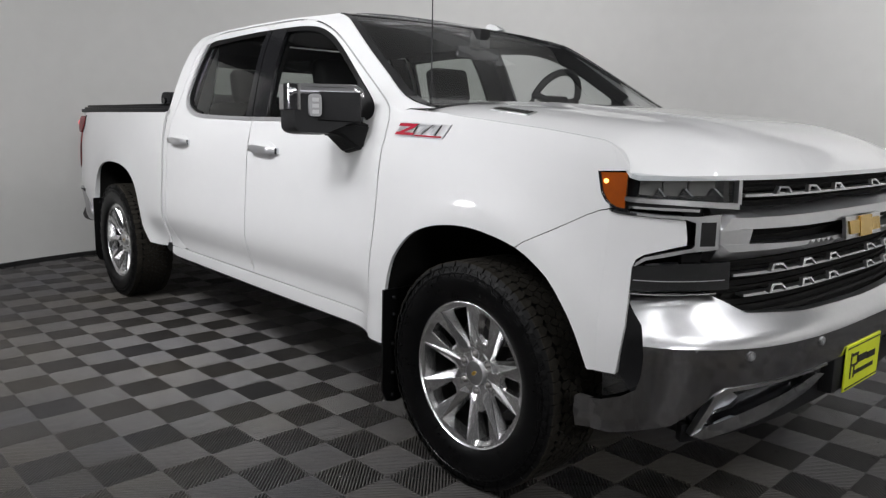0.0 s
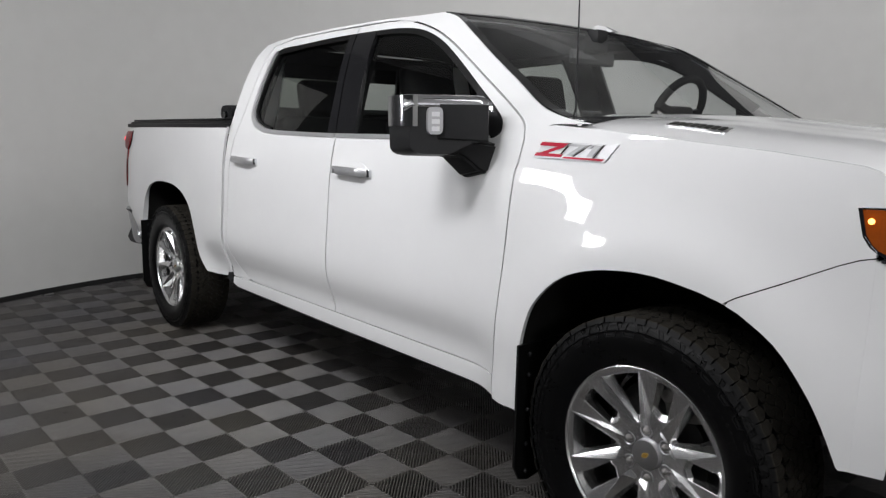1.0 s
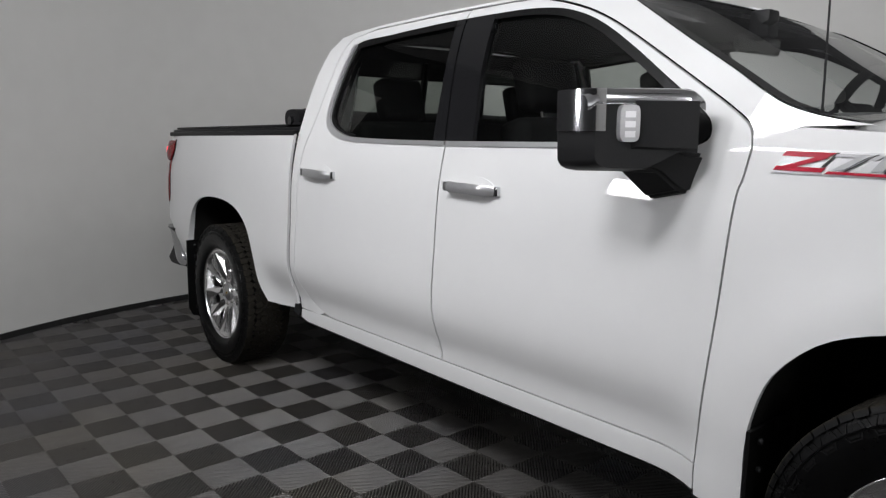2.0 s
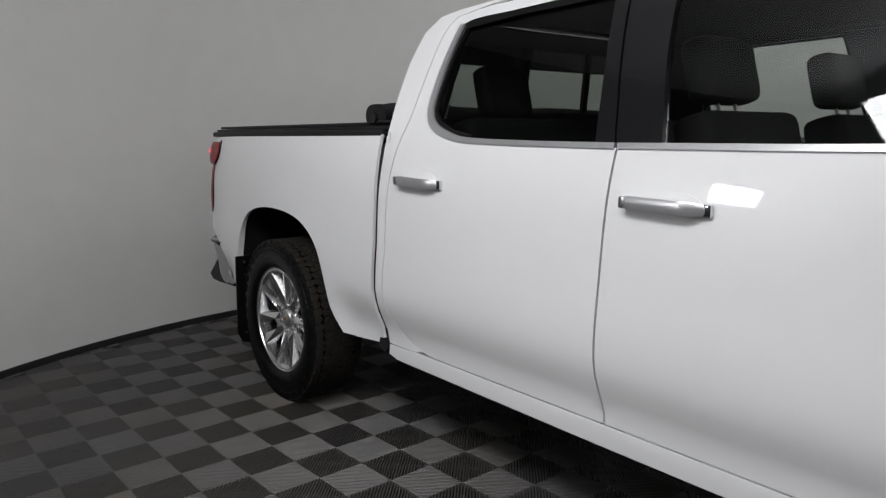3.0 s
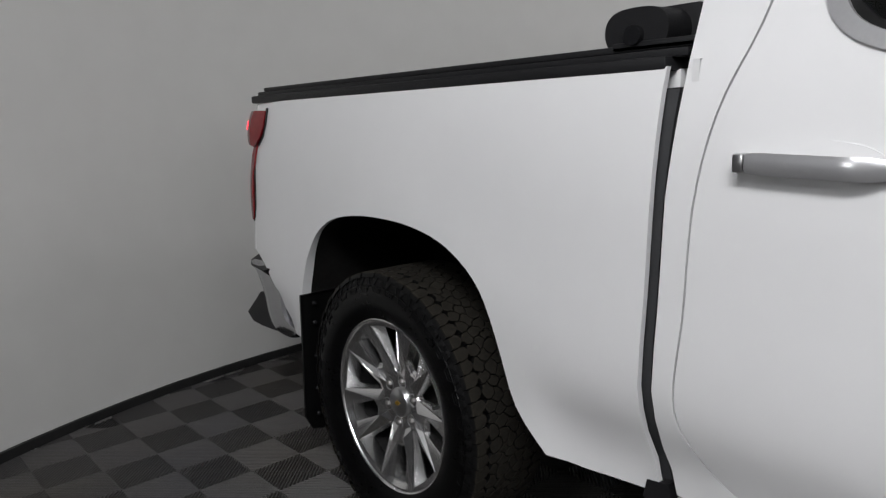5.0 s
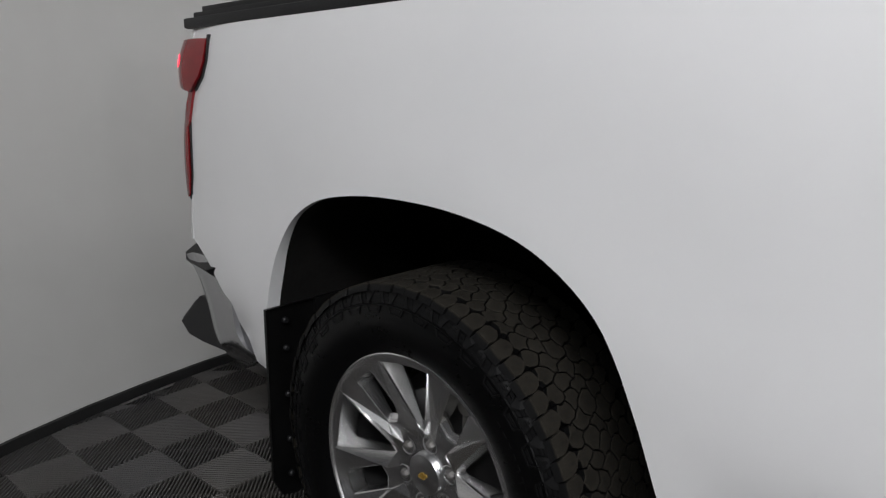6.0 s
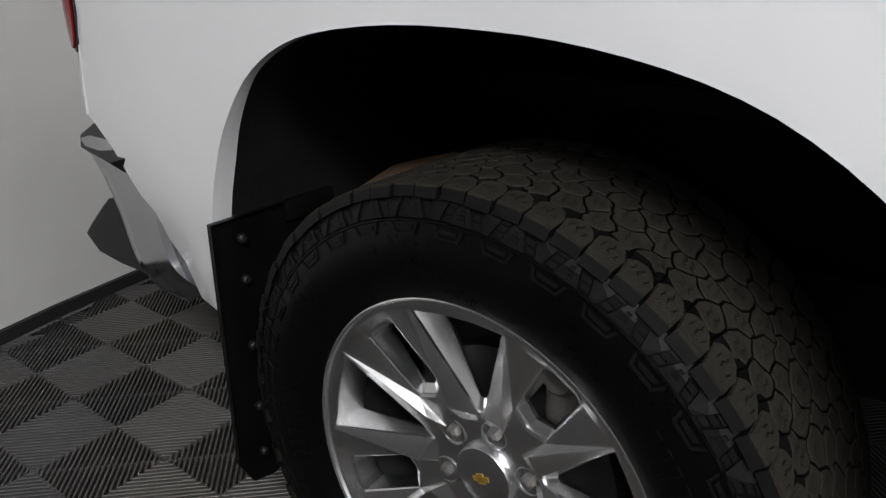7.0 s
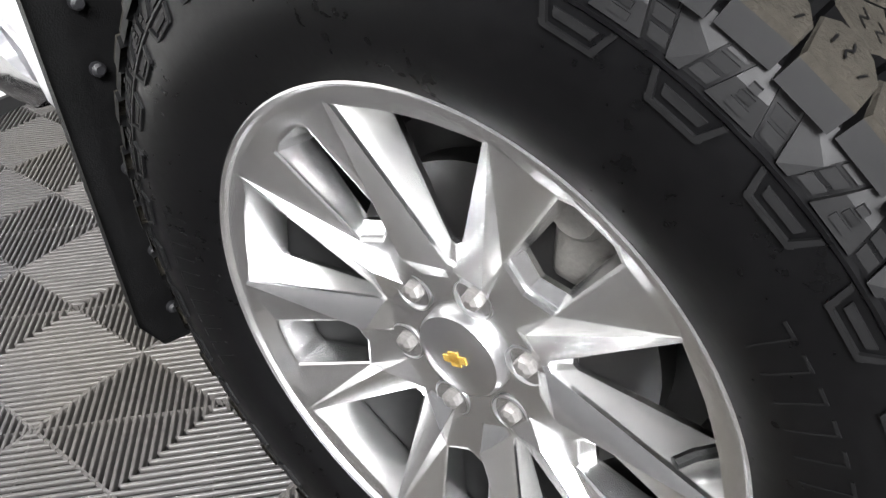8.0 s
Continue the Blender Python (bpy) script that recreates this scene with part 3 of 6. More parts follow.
# glazing, seals and pillars
for s, _ in SIDES:
    fd, rd = doors[s]
    dlo_f = curve(DLO_FRONT, 4)
    dlo_r = curve(DLO_REAR, 4)
    pane_f = dlo_f + [(-1.60, 1.76), (-1.52, 1.30), (-1.1, 1.296)]
    part("window_pane", sheet(pane_f, on_side(s, -0.016), thick=0.004, step=0.08), GLASS_F, fd, "clear side glass")
    pane_r = [(-1.78, 1.765)] + dlo_r + [(-1.72, 1.30)]
    part("window_pane", sheet(pane_r, on_side(s, -0.016), thick=0.004, step=0.08), GLASS_R, rd, "dark tinted side glass")
    # black pillar covers either side of the middle joint
    part("pillar_cover", sheet([(-1.664, 1.303), (-1.52, 1.304), (-1.57, 1.55), (-1.60, 1.764), (-1.757, 1.768), (-1.712, 1.53)], on_side(s, -0.003), thick=0.02), GLOSSB, fd, "gloss black pillar cover")
    part("pillar_cover", sheet([(-1.672, 1.303), (-1.72, 1.53), (-1.766, 1.768), (-1.815, 1.767), (-1.775, 1.55), (-1.74, 1.304)], on_side(s, -0.003), thick=0.02), GLOSSB, rd, "gloss black pillar cover")
    # black seals inside the frames
    inner = [(x - 0.018 * (1 if x < -0.7 else 0.8), z - 0.020) for x, z in dlo_f[3:]]
    part("window_seal", sheet(dlo_f + [(-1.60, 1.746)] + inner[::-1], on_side(s, -0.004), thick=0.012, step=0.03), RUBBER, fd)
    inner = [(-1.78, 1.744)] + [(-2.2, 1.738), (-2.482, 1.722), (-2.505, 1.61), (-2.523, 1.47), (-2.518, 1.425), (-2.48, 1.388), (-2.40, 1.355), (-2.30, 1.338)]
    part("window_seal", sheet(dlo_r + inner[::-1], on_side(s, -0.004), thick=0.012, step=0.03), RUBBER, rd)
    # bright belt mouldings, which turn up behind the rear window
    bot = [(-0.68, 1.300), (-1.2, 1.297), (-1.656, 1.298)]
    part("belt_moulding", sheet(bot + [(x, z + 0.016) for x, z in bot[::-1]], on_side(s, 0.006), thick=0.012, step=0.06), BELT, fd)
    low = [(-1.668, 1.298), (-2.0, 1.303), (-2.30, 1.311), (-2.42, 1.328), (-2.505, 1.358), (-2.553, 1.408), (-2.56, 1.47), (-2.542, 1.62), (-2.517, 1.745)]
    high = [(-2.500, 1.740), (-2.518, 1.62), (-2.532, 1.47), (-2.527, 1.42), (-2.49, 1.380), (-2.41, 1.350), (-2.30, 1.329), (-2.0, 1.319), (-1.668, 1.314)]
    part("belt_moulding", sheet(curve(low, 4) + curve(high, 4), on_side(s, 0.006), thick=0.012, step=0.03), BELT, rd)
    # door handles
    for door, xa, xb, zc in ((fd, -1.606, -1.350, 1.156), (rd, -2.660, -2.404, 1.166)):
        xm = (xa + xb) / 2
        cup = [(xm + 0.10 * math.cos(a), zc + 0.004 + 0.036 * math.sin(a)) for a in (2 * math.pi * k / 24 for k in range(24))]
        part("handle_cup", sheet(cup, on_side(s, 0.0015), thick=0.006, step=0.02), PAINT, door)
        bm = bmesh.new()
        rows = []
        for k in range(17):
            t = k / 16
            x = xa + 0.022 + (xb - xa - 0.022) * t
            bow = 0.040 - 0.030 * max(0.0, (t - 0.70) / 0.30) ** 1.3 - 0.004 * (1 - t)
            h = 0.0185 * min(1, 0.85 + 2 * t, 0.62 + 2 * (1 - t))
            y0 = side_y(x, zc)
            rows.append([bm.verts.new((x, s * (y0 + o), zc + dz - 0.007 * t + 0.003)) for o, dz in ((bow - 0.018, h * 0.8), (bow - 0.003, h), (bow, h * 0.62), (bow, -h * 0.62), (bow - 0.003, -h), (bow - 0.018, -h * 0.8))])
        for A, B in zip(rows, rows[1:]):
            for i in range(6):
                bm.faces.new((A[i], A[(i + 1) % 6], B[(i + 1) % 6], B[i]))
        bm.faces.new(rows[0])
        bm.faces.new(rows[-1][::-1])
        for e0, e1, nm in ((xa, xa + 0.020, "handle_cap"), (xb - 0.022, xb + 0.004, "handle_base")):
            cb = rbox(e0, e1, 0.0, 0.036 if nm == "handle_cap" else 0.016, -0.016, 0.016, 0.005)
            yb = side_y(e0, zc)
            cb.transform(Matrix.Translation((0, s * yb if s > 0 else -yb, zc + (0.003 if nm == "handle_cap" else -0.004))) @ Matrix.Diagonal((1, s, 1, 1)))
            part(nm, cb, SATIN if nm == "handle_cap" else CHROME, door)
        part("handle", bm, HANDLE, door, "chrome pull handle")


# windscreen and rear window
AP_X, AP_Z = [p[0] for p in AP_EDGE], [p[1] for p in AP_EDGE]


def screen(u, v, d):
    """u across (-1 to 1), v from cowl (0) to roof (1); the edges follow the A-pillars."""
    i = v * (len(AP_EDGE) - 1)
    k = min(int(i), len(AP_EDGE) - 2)
    ex, ez = AP_X[k] + (AP_X[k + 1] - AP_X[k]) * (i - k), AP_Z[k] + (AP_Z[k + 1] - AP_Z[k]) * (i - k)
    t = (ez - 1.352) / 0.443
    cx, cz = -0.28 - 0.82 * t, 1.372 + 0.432 * t
    w = abs(u) ** 2.2
    return Vector((cx + (ex - cx) * w - 0.5 * d, u * (side_y(ex, ez) - 0.006), cz + (ez - cz) * w - 0.8 * d))


part("windscreen", sheet([(-1, 0.05), (1, 0.05), (1, 1), (-1, 1)], screen, step=0.07, thick=0.006), GLASS_F, truck, "curved clear windscreen")
for lo, hi in ((0.945, 1.0), (0.05, 0.12)):
    part("screen_surround", sheet([(-1, lo), (1, lo), (1, hi), (-1, hi)], lambda u, v, d: screen(u, v, d - 0.002), step=0.07, thick=0.02), GLOSSB, truck)
for q in (-1, 1):
    part("screen_surround", sheet([(q, 0.05), (q, 1), (q * 0.955, 1), (q * 0.955, 0.05)], lambda u, v, d: screen(u, v, d - 0.003), step=0.05, thick=0.02), GLOSSB, truck)


def backlight(u, v, d):
    return Vector((-2.785 - 0.04 * (1 - u * u) + 0.06 * v + d, u * (0.73 - 0.05 * v), 1.32 + 0.42 * v))


def back_strip(u0, u1, v0, v1, name, material, off=0.0, label=""):
    return part(name, sheet([(u0, v0), (u1, v0), (u1, v1), (u0, v1)], lambda u, v, d: backlight(u, v, d + off), step=0.1, thick=0.02), material, truck, label)


cab_back = part("cab_back", sheet([(-0.95, 0.50), (0.95, 0.50), (0.95, 1.35), (-0.95, 1.35)], lambda y, z, d: Vector((-2.775 + d, y, z)), step=0.3), PAINT, truck)
for q in (-1, 1):
    part("rear_pillar", sheet([(q * u, v) for u, v in ((0.92, -0.02), (0.92, 1.1), (1.08, 1.1), (1.13, 1.0), (1.22, 0.5), (1.26, -0.02))], backlight, step=0.15), PAINT, truck)
back_strip(-0.92, 0.92, 0.73, 1.12, "rear_header", TRIM_IN)
for u0, u1 in ((-0.92, -0.30), (-0.29, 0.29), (0.30, 0.92)):
    back_strip(u0, u1, 0.05, 0.93, "rear_window_pane", GLASS_R, 0.004, "tinted sliding rear window")
for u in (-0.295, 0.295):
    back_strip(u - 0.022, u + 0.022, 0.04, 0.94, "window_bar", RUBBER, 0.002)
back_strip(-0.93, 0.93, -0.02, 0.20, "window_bar", RUBBER, 0.002)


# ---- wheels ----
def polar(deg, r, y=0.0):
    return Vector((r * math.cos(radians(deg)), y, r * math.sin(radians(deg))))


def wheel_mesh():
    """The rim: five triangular windows and five slots between ten faceted spokes, with lip and barrel."""
    bm = bmesh.new()

    def vert(deg, r, y):
        return bm.verts.new(polar(deg, r, y))

    def mid(p, q, t=0.5):
        return p.co.lerp(q.co, t)

    def fill(*vs):
        bm.faces.new(vs)

    units = []
    for k in range(5):
        c = 95 + 72 * k
        u = {}
        for sg in (-1, 1):
            u["tip", sg] = vert(c + 17 * sg, 0.253, -0.112)
            u["apex", sg] = vert(c + 4 * sg, 0.091, -0.074)
            u["ridge", sg] = vert(c + 23 * sg, 0.106, -0.088)
            u["slot_out", sg] = vert(c + 28.6 * sg, 0.239, -0.100)
            u["slot_in", sg] = vert(c + 24.5 * sg, 0.134, -0.079)
        u["arc"] = [vert(c + d, 0.249, -0.109) for d in (-12, -6, 0, 6, 12)]
        u["apex_mid"] = vert(c, 0.088, -0.072)
        units.append((c, u))
    loops = []
    rim_ring, band, hub_out = [], [], []
    for k, (c, u) in enumerate(units):
        c2, n = units[(k + 1) % 5]
        slot_arc = [vert(c + d, 0.244, -0.100) for d in (31.6, 36, 40.4)]
        slot_mid = vert(c + 36, 0.121, -0.077)
        flank = {sg: bm.verts.new(mid(w["tip", sg], w["slot_out", sg]) * 1.0) for sg, w in ((1, u), (-1, n))}
        for sg, w in ((1, u), (-1, n)):
            fill(w["tip", sg], w["apex", sg], w["ridge", sg])
            fill(w["tip", sg], w["ridge", sg], w["slot_in", sg])
            fill(w["tip", sg], w["slot_in", sg], w["slot_out", sg], flank[sg])
        seq = [u["tip", -1]] + u["arc"] + [u["tip", 1], flank[1], u["slot_out", 1]] + slot_arc + [n["slot_out", -1], flank[-1]]
        band += seq
        hub_out += [u["apex", -1], u["apex_mid"], u["apex", 1], u["ridge", 1], u["slot_in", 1], slot_mid, n["slot_in", -1], n["ridge", -1]]
        loops.append(([u["tip", -1]] + u["arc"] + [u["tip", 1], u["apex", 1], u["apex_mid"], u["apex", -1]], 0.84, -0.064, 0.0055))
        loops.append(([u["slot_out", 1]] + slot_arc + [n["slot_out", -1], n["slot_in", -1], slot_mid, u["slot_in", 1]], 0.86, -0.066, 0.004))
    outer = []
    for v in band:
        a = math.atan2(v.co.z, v.co.x)
        outer.append((bm.verts.new((0.256 * math.cos(a), -0.1115, 0.256 * math.sin(a))), bm.verts.new((0.262 * math.cos(a), -0.112, 0.262 * math.sin(a)))))
    n_ = len(band)
    for i in range(n_):
        j = (i + 1) % n_
        fill(band[i], band[j], outer[j][0], outer[i][0])
        fill(outer[i][0], outer[j][0], outer[j][1], outer[i][1])
    inner = []
    for v in hub_out:
        a = math.atan2(v.co.z, v.co.x)
        inner.append((bm.verts.new((0.082 * math.cos(a), -0.072, 0.082 * math.sin(a))), bm.verts.new((0.040 * math.cos(a), -0.068, 0.040 * math.sin(a)))))
    n_ = len(hub_out)
    for i in range(n_):
        j = (i + 1) % n_
        fill(hub_out[i], hub_out[j], inner[j][0], inner[i][0])
        fill(inner[i][0], inner[j][0], inner[j][1], inner[i][1])
    for loop, shrink, deep, lip in loops:
        mean = sum((v.co for v in loop), Vector()) / len(loop)
        mean *= 1.06
        rings = [loop]
        # a narrow bright lip, then the sloping wall down to the barrel
        for t, y in ((0.0, 0.0015), (0.0, 0.006), (1.0, deep), (0.96, deep + 0.006)):
            ring = []
            for v in loop:
                away = v.co - mean
                edge = 1 - lip / max(0.02, math.hypot(away.x, away.z))
                p = mean + away * (edge - (1 - shrink) * t)
                p.y = v.co.y + y if t == 0.0 else y
                ring.append(bm.verts.new(p))
            rings.append(ring)
        for A, B in zip(rings, rings[1:]):
            for i in range(len(A)):
                j = (i + 1) % len(A)
                fill(A[i], A[j], B[j], B[i])
    # creased facets with slightly rounded edges
    sharp = [e for e in bm.edges if len(e.link_faces) == 2 and e.calc_face_angle(0.0) > 0.20]
    bmesh.ops.bevel(bm, geom=sharp, offset=0.0012, segments=1, affect="EDGES")
    prof = [(0.261, -0.111), (0.2635, -0.116), (0.2660, -0.1185), (0.2695, -0.117), (0.271, -0.111), (0.270, -0.098)]
    lip = revolve(prof, 120)
    me = bpy.data.meshes.new("tmp")
    lip.to_mesh(me)
    bm.from_mesh(me)
    lip.free()
    return bm


TYRE_R = [0.262, 0.268, 0.285, 0.31, 0.335, 0.352, 0.3680, 0.3695, 0.3715, 0.3730, 0.388, 0.3965, 0.400, 0.4005, 0.401]
TYRE_Y = [-0.096, -0.118, -0.128, -0.135, -0.1375, -0.137, -0.1345, -0.1362, -0.1360, -0.1325, -0.127, -0.122, -0.112, -0.08, 0.0]
PITCHES = 71
TREAD_R = 0.4125


def tyre_mesh():
    prof = list(zip(TYRE_R, TYRE_Y))
    prof += [(r, -y) for r, y in prof[:-1][::-1]]
    return revolve(prof, 112)


def side_of_tyre(r, up=0.0):
    return interp(TYRE_R, TYRE_Y, r) - up


def tread_mesh(rng):
    """Dusty block tops and, apart from them, their dark flanks and sipes: rounded shoulder blocks and four rows of interlocking blocks."""
    top, flank = bmesh.new(), bmesh.new()
    pitch = 2 * math.pi * TREAD_R / PITCHES

    def at(bm, p, r):
        a = p[0] / TREAD_R
        return bm.verts.new((r * math.cos(a), p[1], r * math.sin(a)))

    def block(outline, spread=0.0012, sg=0):
        n = len(outline)
        cx, cy = sum(p[0] for p in outline) / n, sum(p[1] for p in outline) / n
        inner = []
        for x, y in outline:
            d = math.hypot(x - cx, y - cy)
            inner.append((cx + (x - cx) * (1 - 0.0016 / d), cy + (y - cy) * (1 - 0.0016 / d)))
        drop = [0.0035 if sg and abs(p[1]) > 0.120 else 0.0 for p in outline]
        A = [at(top, p, TREAD_R - 0.45 * d) for p, d in zip(inner, drop)]
        B = [at(top, p, TREAD_R - 0.0012 - d) for p, d in zip(outline, drop)]
        C = [at(flank, p, TREAD_R - 0.0012 - d) for p, d in zip(outline, drop)]
        D = [at(flank, (x, y + (math.copysign(0.0045, y) if sg and abs(y) > 0.120 else 0.0)), 0.396) for x, y in outline]
        top.faces.new(A)
        for i in range(n):
            j = (i + 1) % n
            top.faces.new((B[i], B[j], A[j], A[i]))
            flank.faces.new((D[i], D[j], C[j], C[i]))

    def sipe(line, w=0.0007):
        for (x0, y0), (x1, y1) in zip(line, line[1:]):
            d = math.hypot(x1 - x0, y1 - y0)
            nx, ny = -(y1 - y0) / d * w, (x1 - x0) / d * w
            flank.faces.new([at(flank, p, TREAD_R + 0.0002) for p in ((x0 + nx, y0 + ny), (x1 + nx, y1 + ny), (x1 - nx, y1 - ny), (x0 - nx, y0 - ny))])

    for k in range(PITCHES):
        for sg in (-1, 1):
            s0 = (k + (0.5 if sg > 0 else 0.0)) * pitch
            out_y = 0.1275 if k % 2 else 0.1245
            in_y = 0.083 if k % 2 else 0.087
            w = pitch * 0.455
            sk = 0.005
            pts = [(-w, out_y), (w * 0.96, out_y), (w, out_y - 0.004), (w * 0.98 + sk, in_y + 0.010), (w * 0.55 + sk, in_y + 0.001), (-w * 0.2 + sk, in_y - 0.002), (-w * 0.85 + sk, in_y + 0.006), (-w, in_y + 0.020)]
            block([(s0 + x * (1 if sg < 0 else -1), sg * y) for x, y in pts], sg=sg)
            f = 1 if sg < 0 else -1
            for line in ([(0.1, 0.093), (0.0, 0.099), (0.25, 0.104), (0.1, 0.110)], [(-0.55, 0.106), (-0.45, 0.114)], [(0.6, 0.098), (0.65, 0.107)]):
                sipe([(s0 + f * x * w + rng.uniform(-0.0008, 0.0008), sg * y) for x, y in line])
    half = pitch / 2
    jit = {}
    ROWS, WIDE = 5, 0.0325

    def knot(b, m):
        key = (b, m % (2 * PITCHES))
        if key not in jit:
            edge = b in (0, ROWS)
            jit[key] = (rng.uniform(-0.0068, 0.0068), rng.uniform(-0.003, 0.003) if edge else rng.uniform(-0.0075, 0.0075))
        dx, dy = jit[key]
        amp = 0.0062 if (m + b) % 2 else -0.0062
        return m * half + dx, -WIDE * ROWS / 2 + WIDE * b + amp + dy

    def bent(p, q):
        """A point off the middle of the joint between two knots, the same for both of its blocks."""
        a, b = (p, q) if p < q else (q, p)
        k = 0.20 * math.sin(9000 * (a[1] + b[1]) + 3000 * a[1])
        return (a[0] + b[0]) / 2 - (b[1] - a[1]) * k, (a[1] + b[1]) / 2 + (b[0] - a[0]) * k

    for j in range(ROWS):
        for k in range(PITCHES):
            c = 2 * k + j % 2
            six = [knot(j, c - 1), knot(j, c), knot(j, c + 1), knot(j + 1, c + 1), knot(j + 1, c), knot(j + 1, c - 1)]
            pts = []
            for p, q in zip(six, six[1:] + six[:1]):
                pts += [p, bent(p, q)]
            cx, cy = sum(p[0] for p in pts) / 12, sum(p[1] for p in pts) / 12
            shrunk = []
            for x, y in pts:
                d = math.hypot(x - cx, y - cy)
                shrunk.append((cx + (x - cx) * (1 - 0.0018 / d), cy + (y - cy) * (1 - 0.0018 / d)))
            block(shrunk)
            t = rng.uniform(-0.5, 0.5)
            for off in (-0.005, 0.005):
                sipe([(cx + off - 0.004 + 0.004 * t, cy - 0.008), (cx + off + 0.002, cy - 0.0025), (cx + off - 0.002, cy + 0.0025), (cx + off + 0.004 - 0.003 * t, cy + 0.008)], 0.0006)
    return top, flank


def sidewall_mesh():
    """Raised wedges, ladder bars between them and open brackets below, round the shoulder of the sidewall."""
    bm = bmesh.new()

    def pad(q, up, sink=0.004):
        """A low raised piece from (angle in radians, radius) corners."""
        A = [bm.verts.new((r * math.cos(t), side_of_tyre(r, up), r * math.sin(t))) for t, r in q]
        B = [bm.verts.new((r * math.cos(t), side_of_tyre(r, -sink), r * math.sin(t))) for t, r in q]
        bm.faces.new(A)
        for i in range(len(q)):
            j = (i + 1) % len(q)
            bm.faces.new((A[i], A[j], B[j], B[i]))

    st = 2 * math.pi / PITCHES
    for k in range(PITCHES):
        a, lean, lean2 = k * st, (0.16 if k % 2 else -0.16) * st, (-0.16 if k % 2 else 0.16) * st
        # wedge from this ladder to the next
        lo, hi = 0.22 * st, 0.78 * st
        pad([(a + lo - lean, 0.3735), (a + hi - lean2, 0.3735), (a + hi, 0.3860), (a + hi + lean2, 0.3980), (a + lo + lean, 0.3980), (a + lo, 0.3860)], 0.0034)
        if k % 2:
            m = a + 0.5 * st
            for r0, r1, w in ((0.3761, 0.3795, 0.16), (0.3812, 0.3842, 0.12), (0.3860, 0.3890, 0.08)):
                pad([(m - w * st, r0), (m + w * st, r0), (m + w * st, r1), (m - w * st, r1)], 0.0046)
        # rungs of the ladder
        for r0, r1 in ((0.3748, 0.3804), (0.3825, 0.3881), (0.3903, 0.3959)):
            l0, l1 = lean * (r0 - 0.3860) / 0.0125, lean * (r1 - 0.3860) / 0.0125
            pad([(a - 0.16 * st + l0, r0), (a + 0.16 * st + l0, r0), (a + 0.16 * st + l1, r1), (a - 0.16 * st + l1, r1)], 0.0009)
        if k % 2 == 0:
            # open bracket below the ridge
            b0, b1, t0, t1 = a - 0.50 * st, a + 0.50 * st, a - 0.68 * st, a + 0.68 * st
            w = 0.05 * st
            pad([(b0, 0.3535), (b1, 0.3535), (b1 + w, 0.3560), (b0 - w, 0.3560)], 0.0024)
            pad([(b0, 0.3535), (b0 + 2 * w, 0.3555), (t0 + 2 * w, 0.3680), (t0, 0.3680)], 0.0024)
            pad([(b1, 0.3535), (t1, 0.3680), (t1 - 2 * w, 0.3680), (b1 - 2 * w, 0.3555)], 0.0024)
            pad([(b0 + 3 * w, 0.3595), (b1 - 3 * w, 0.3595), (b1 - 2 * w, 0.3640), (b0 + 2 * w, 0.3640)], 0.0016)
    # faint outlines of large letters, as plain bars
    for k in range(22):
        a = radians(6 + 3.4 * k + (126 if k > 10 else 0))
        for q in ([(a, 0.302), (a + 0.004, 0.302), (a + 0.012, 0.332), (a + 0.008, 0.332)], [(a + 0.008, 0.330), (a + 0.040, 0.330), (a + 0.040, 0.332), (a + 0.008, 0.332)]):
            pad(q, 0.0005, 0.002)
    return bm


def nut_mesh():
    prof = [(0.0105, 0.01), (0.0105, -0.010), (0.009, -0.014), (0.004, -0.017), (0.0, -0.0175)]
    return revolve(prof, 6)


rng = random.Random(5)
rim_data, tyre_data = wheel_mesh(), tyre_mesh()
wheel = part("wheel", rim_data, ALLOY, truck, "polished ten-opening alloy wheel", angle=16)
part("tyre", tyre_data, TYRE, wheel, "black all-terrain tyre")
part("rim_barrel", revolve([(0.272, -0.100), (0.262, -0.096), (0.254, -0.07), (0.247, -0.03), (0.240, 0.04), (0.250, 0.10), (0.262, 0.115)], 96), BARREL, wheel, "inside of the rim, its shade painted near-black")
tread_top, tread_flank = tread_mesh(rng)
part("tread", tread_top, TREAD, wheel, "dusty blocks of the tyre tread", smooth=False)
part("tread_flank", tread_flank, PATTERN, wheel, smooth=False)
part("sidewall_pattern", sidewall_mesh(), PATTERN, wheel, smooth=False)
bm = revolve([(0.0, -0.0815), (0.037, -0.0800), (0.0405, -0.0785), (0.0425, -0.0785), (0.0452, -0.075), (0.046, -0.066), (0.046, -0.05)], 48)
cap = part("hub_cap", bm, SATIN, wheel, "silver centre cap with a small gold mark")
bm = bmesh.new()
for x0, x1, z0, z1 in ((-0.013, 0.013, -0.0035, 0.0035), (-0.0055, 0.0055, -0.0075, 0.0075)):
    box(bm, x0, x1, -0.0826, -0.080, z0, z1, pose(0, 0, 0, 0, -20, 0))
part("gold_mark", bm, GOLD, cap, smooth=False)
for k in range(6):
    p = polar(20 + 60 * k, 0.0699)
    bm = nut_mesh()
    bm.transform(Matrix.Translation((p.x, -0.0625, p.z)))
    part("lug_nut", bm, STEEL, wheel, smooth=False)
    bm = revolve([(0.0205, -0.0715), (0.0188, -0.0722), (0.0172, -0.064), (0.0155, -0.058), (0.0, -0.058)], 20)
    bm.transform(Matrix.Translation((p.x, 0.0, p.z)))
    part("nut_recess", bm, SATIN, wheel)
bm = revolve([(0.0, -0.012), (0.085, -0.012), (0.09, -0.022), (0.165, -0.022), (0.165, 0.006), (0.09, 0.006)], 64)
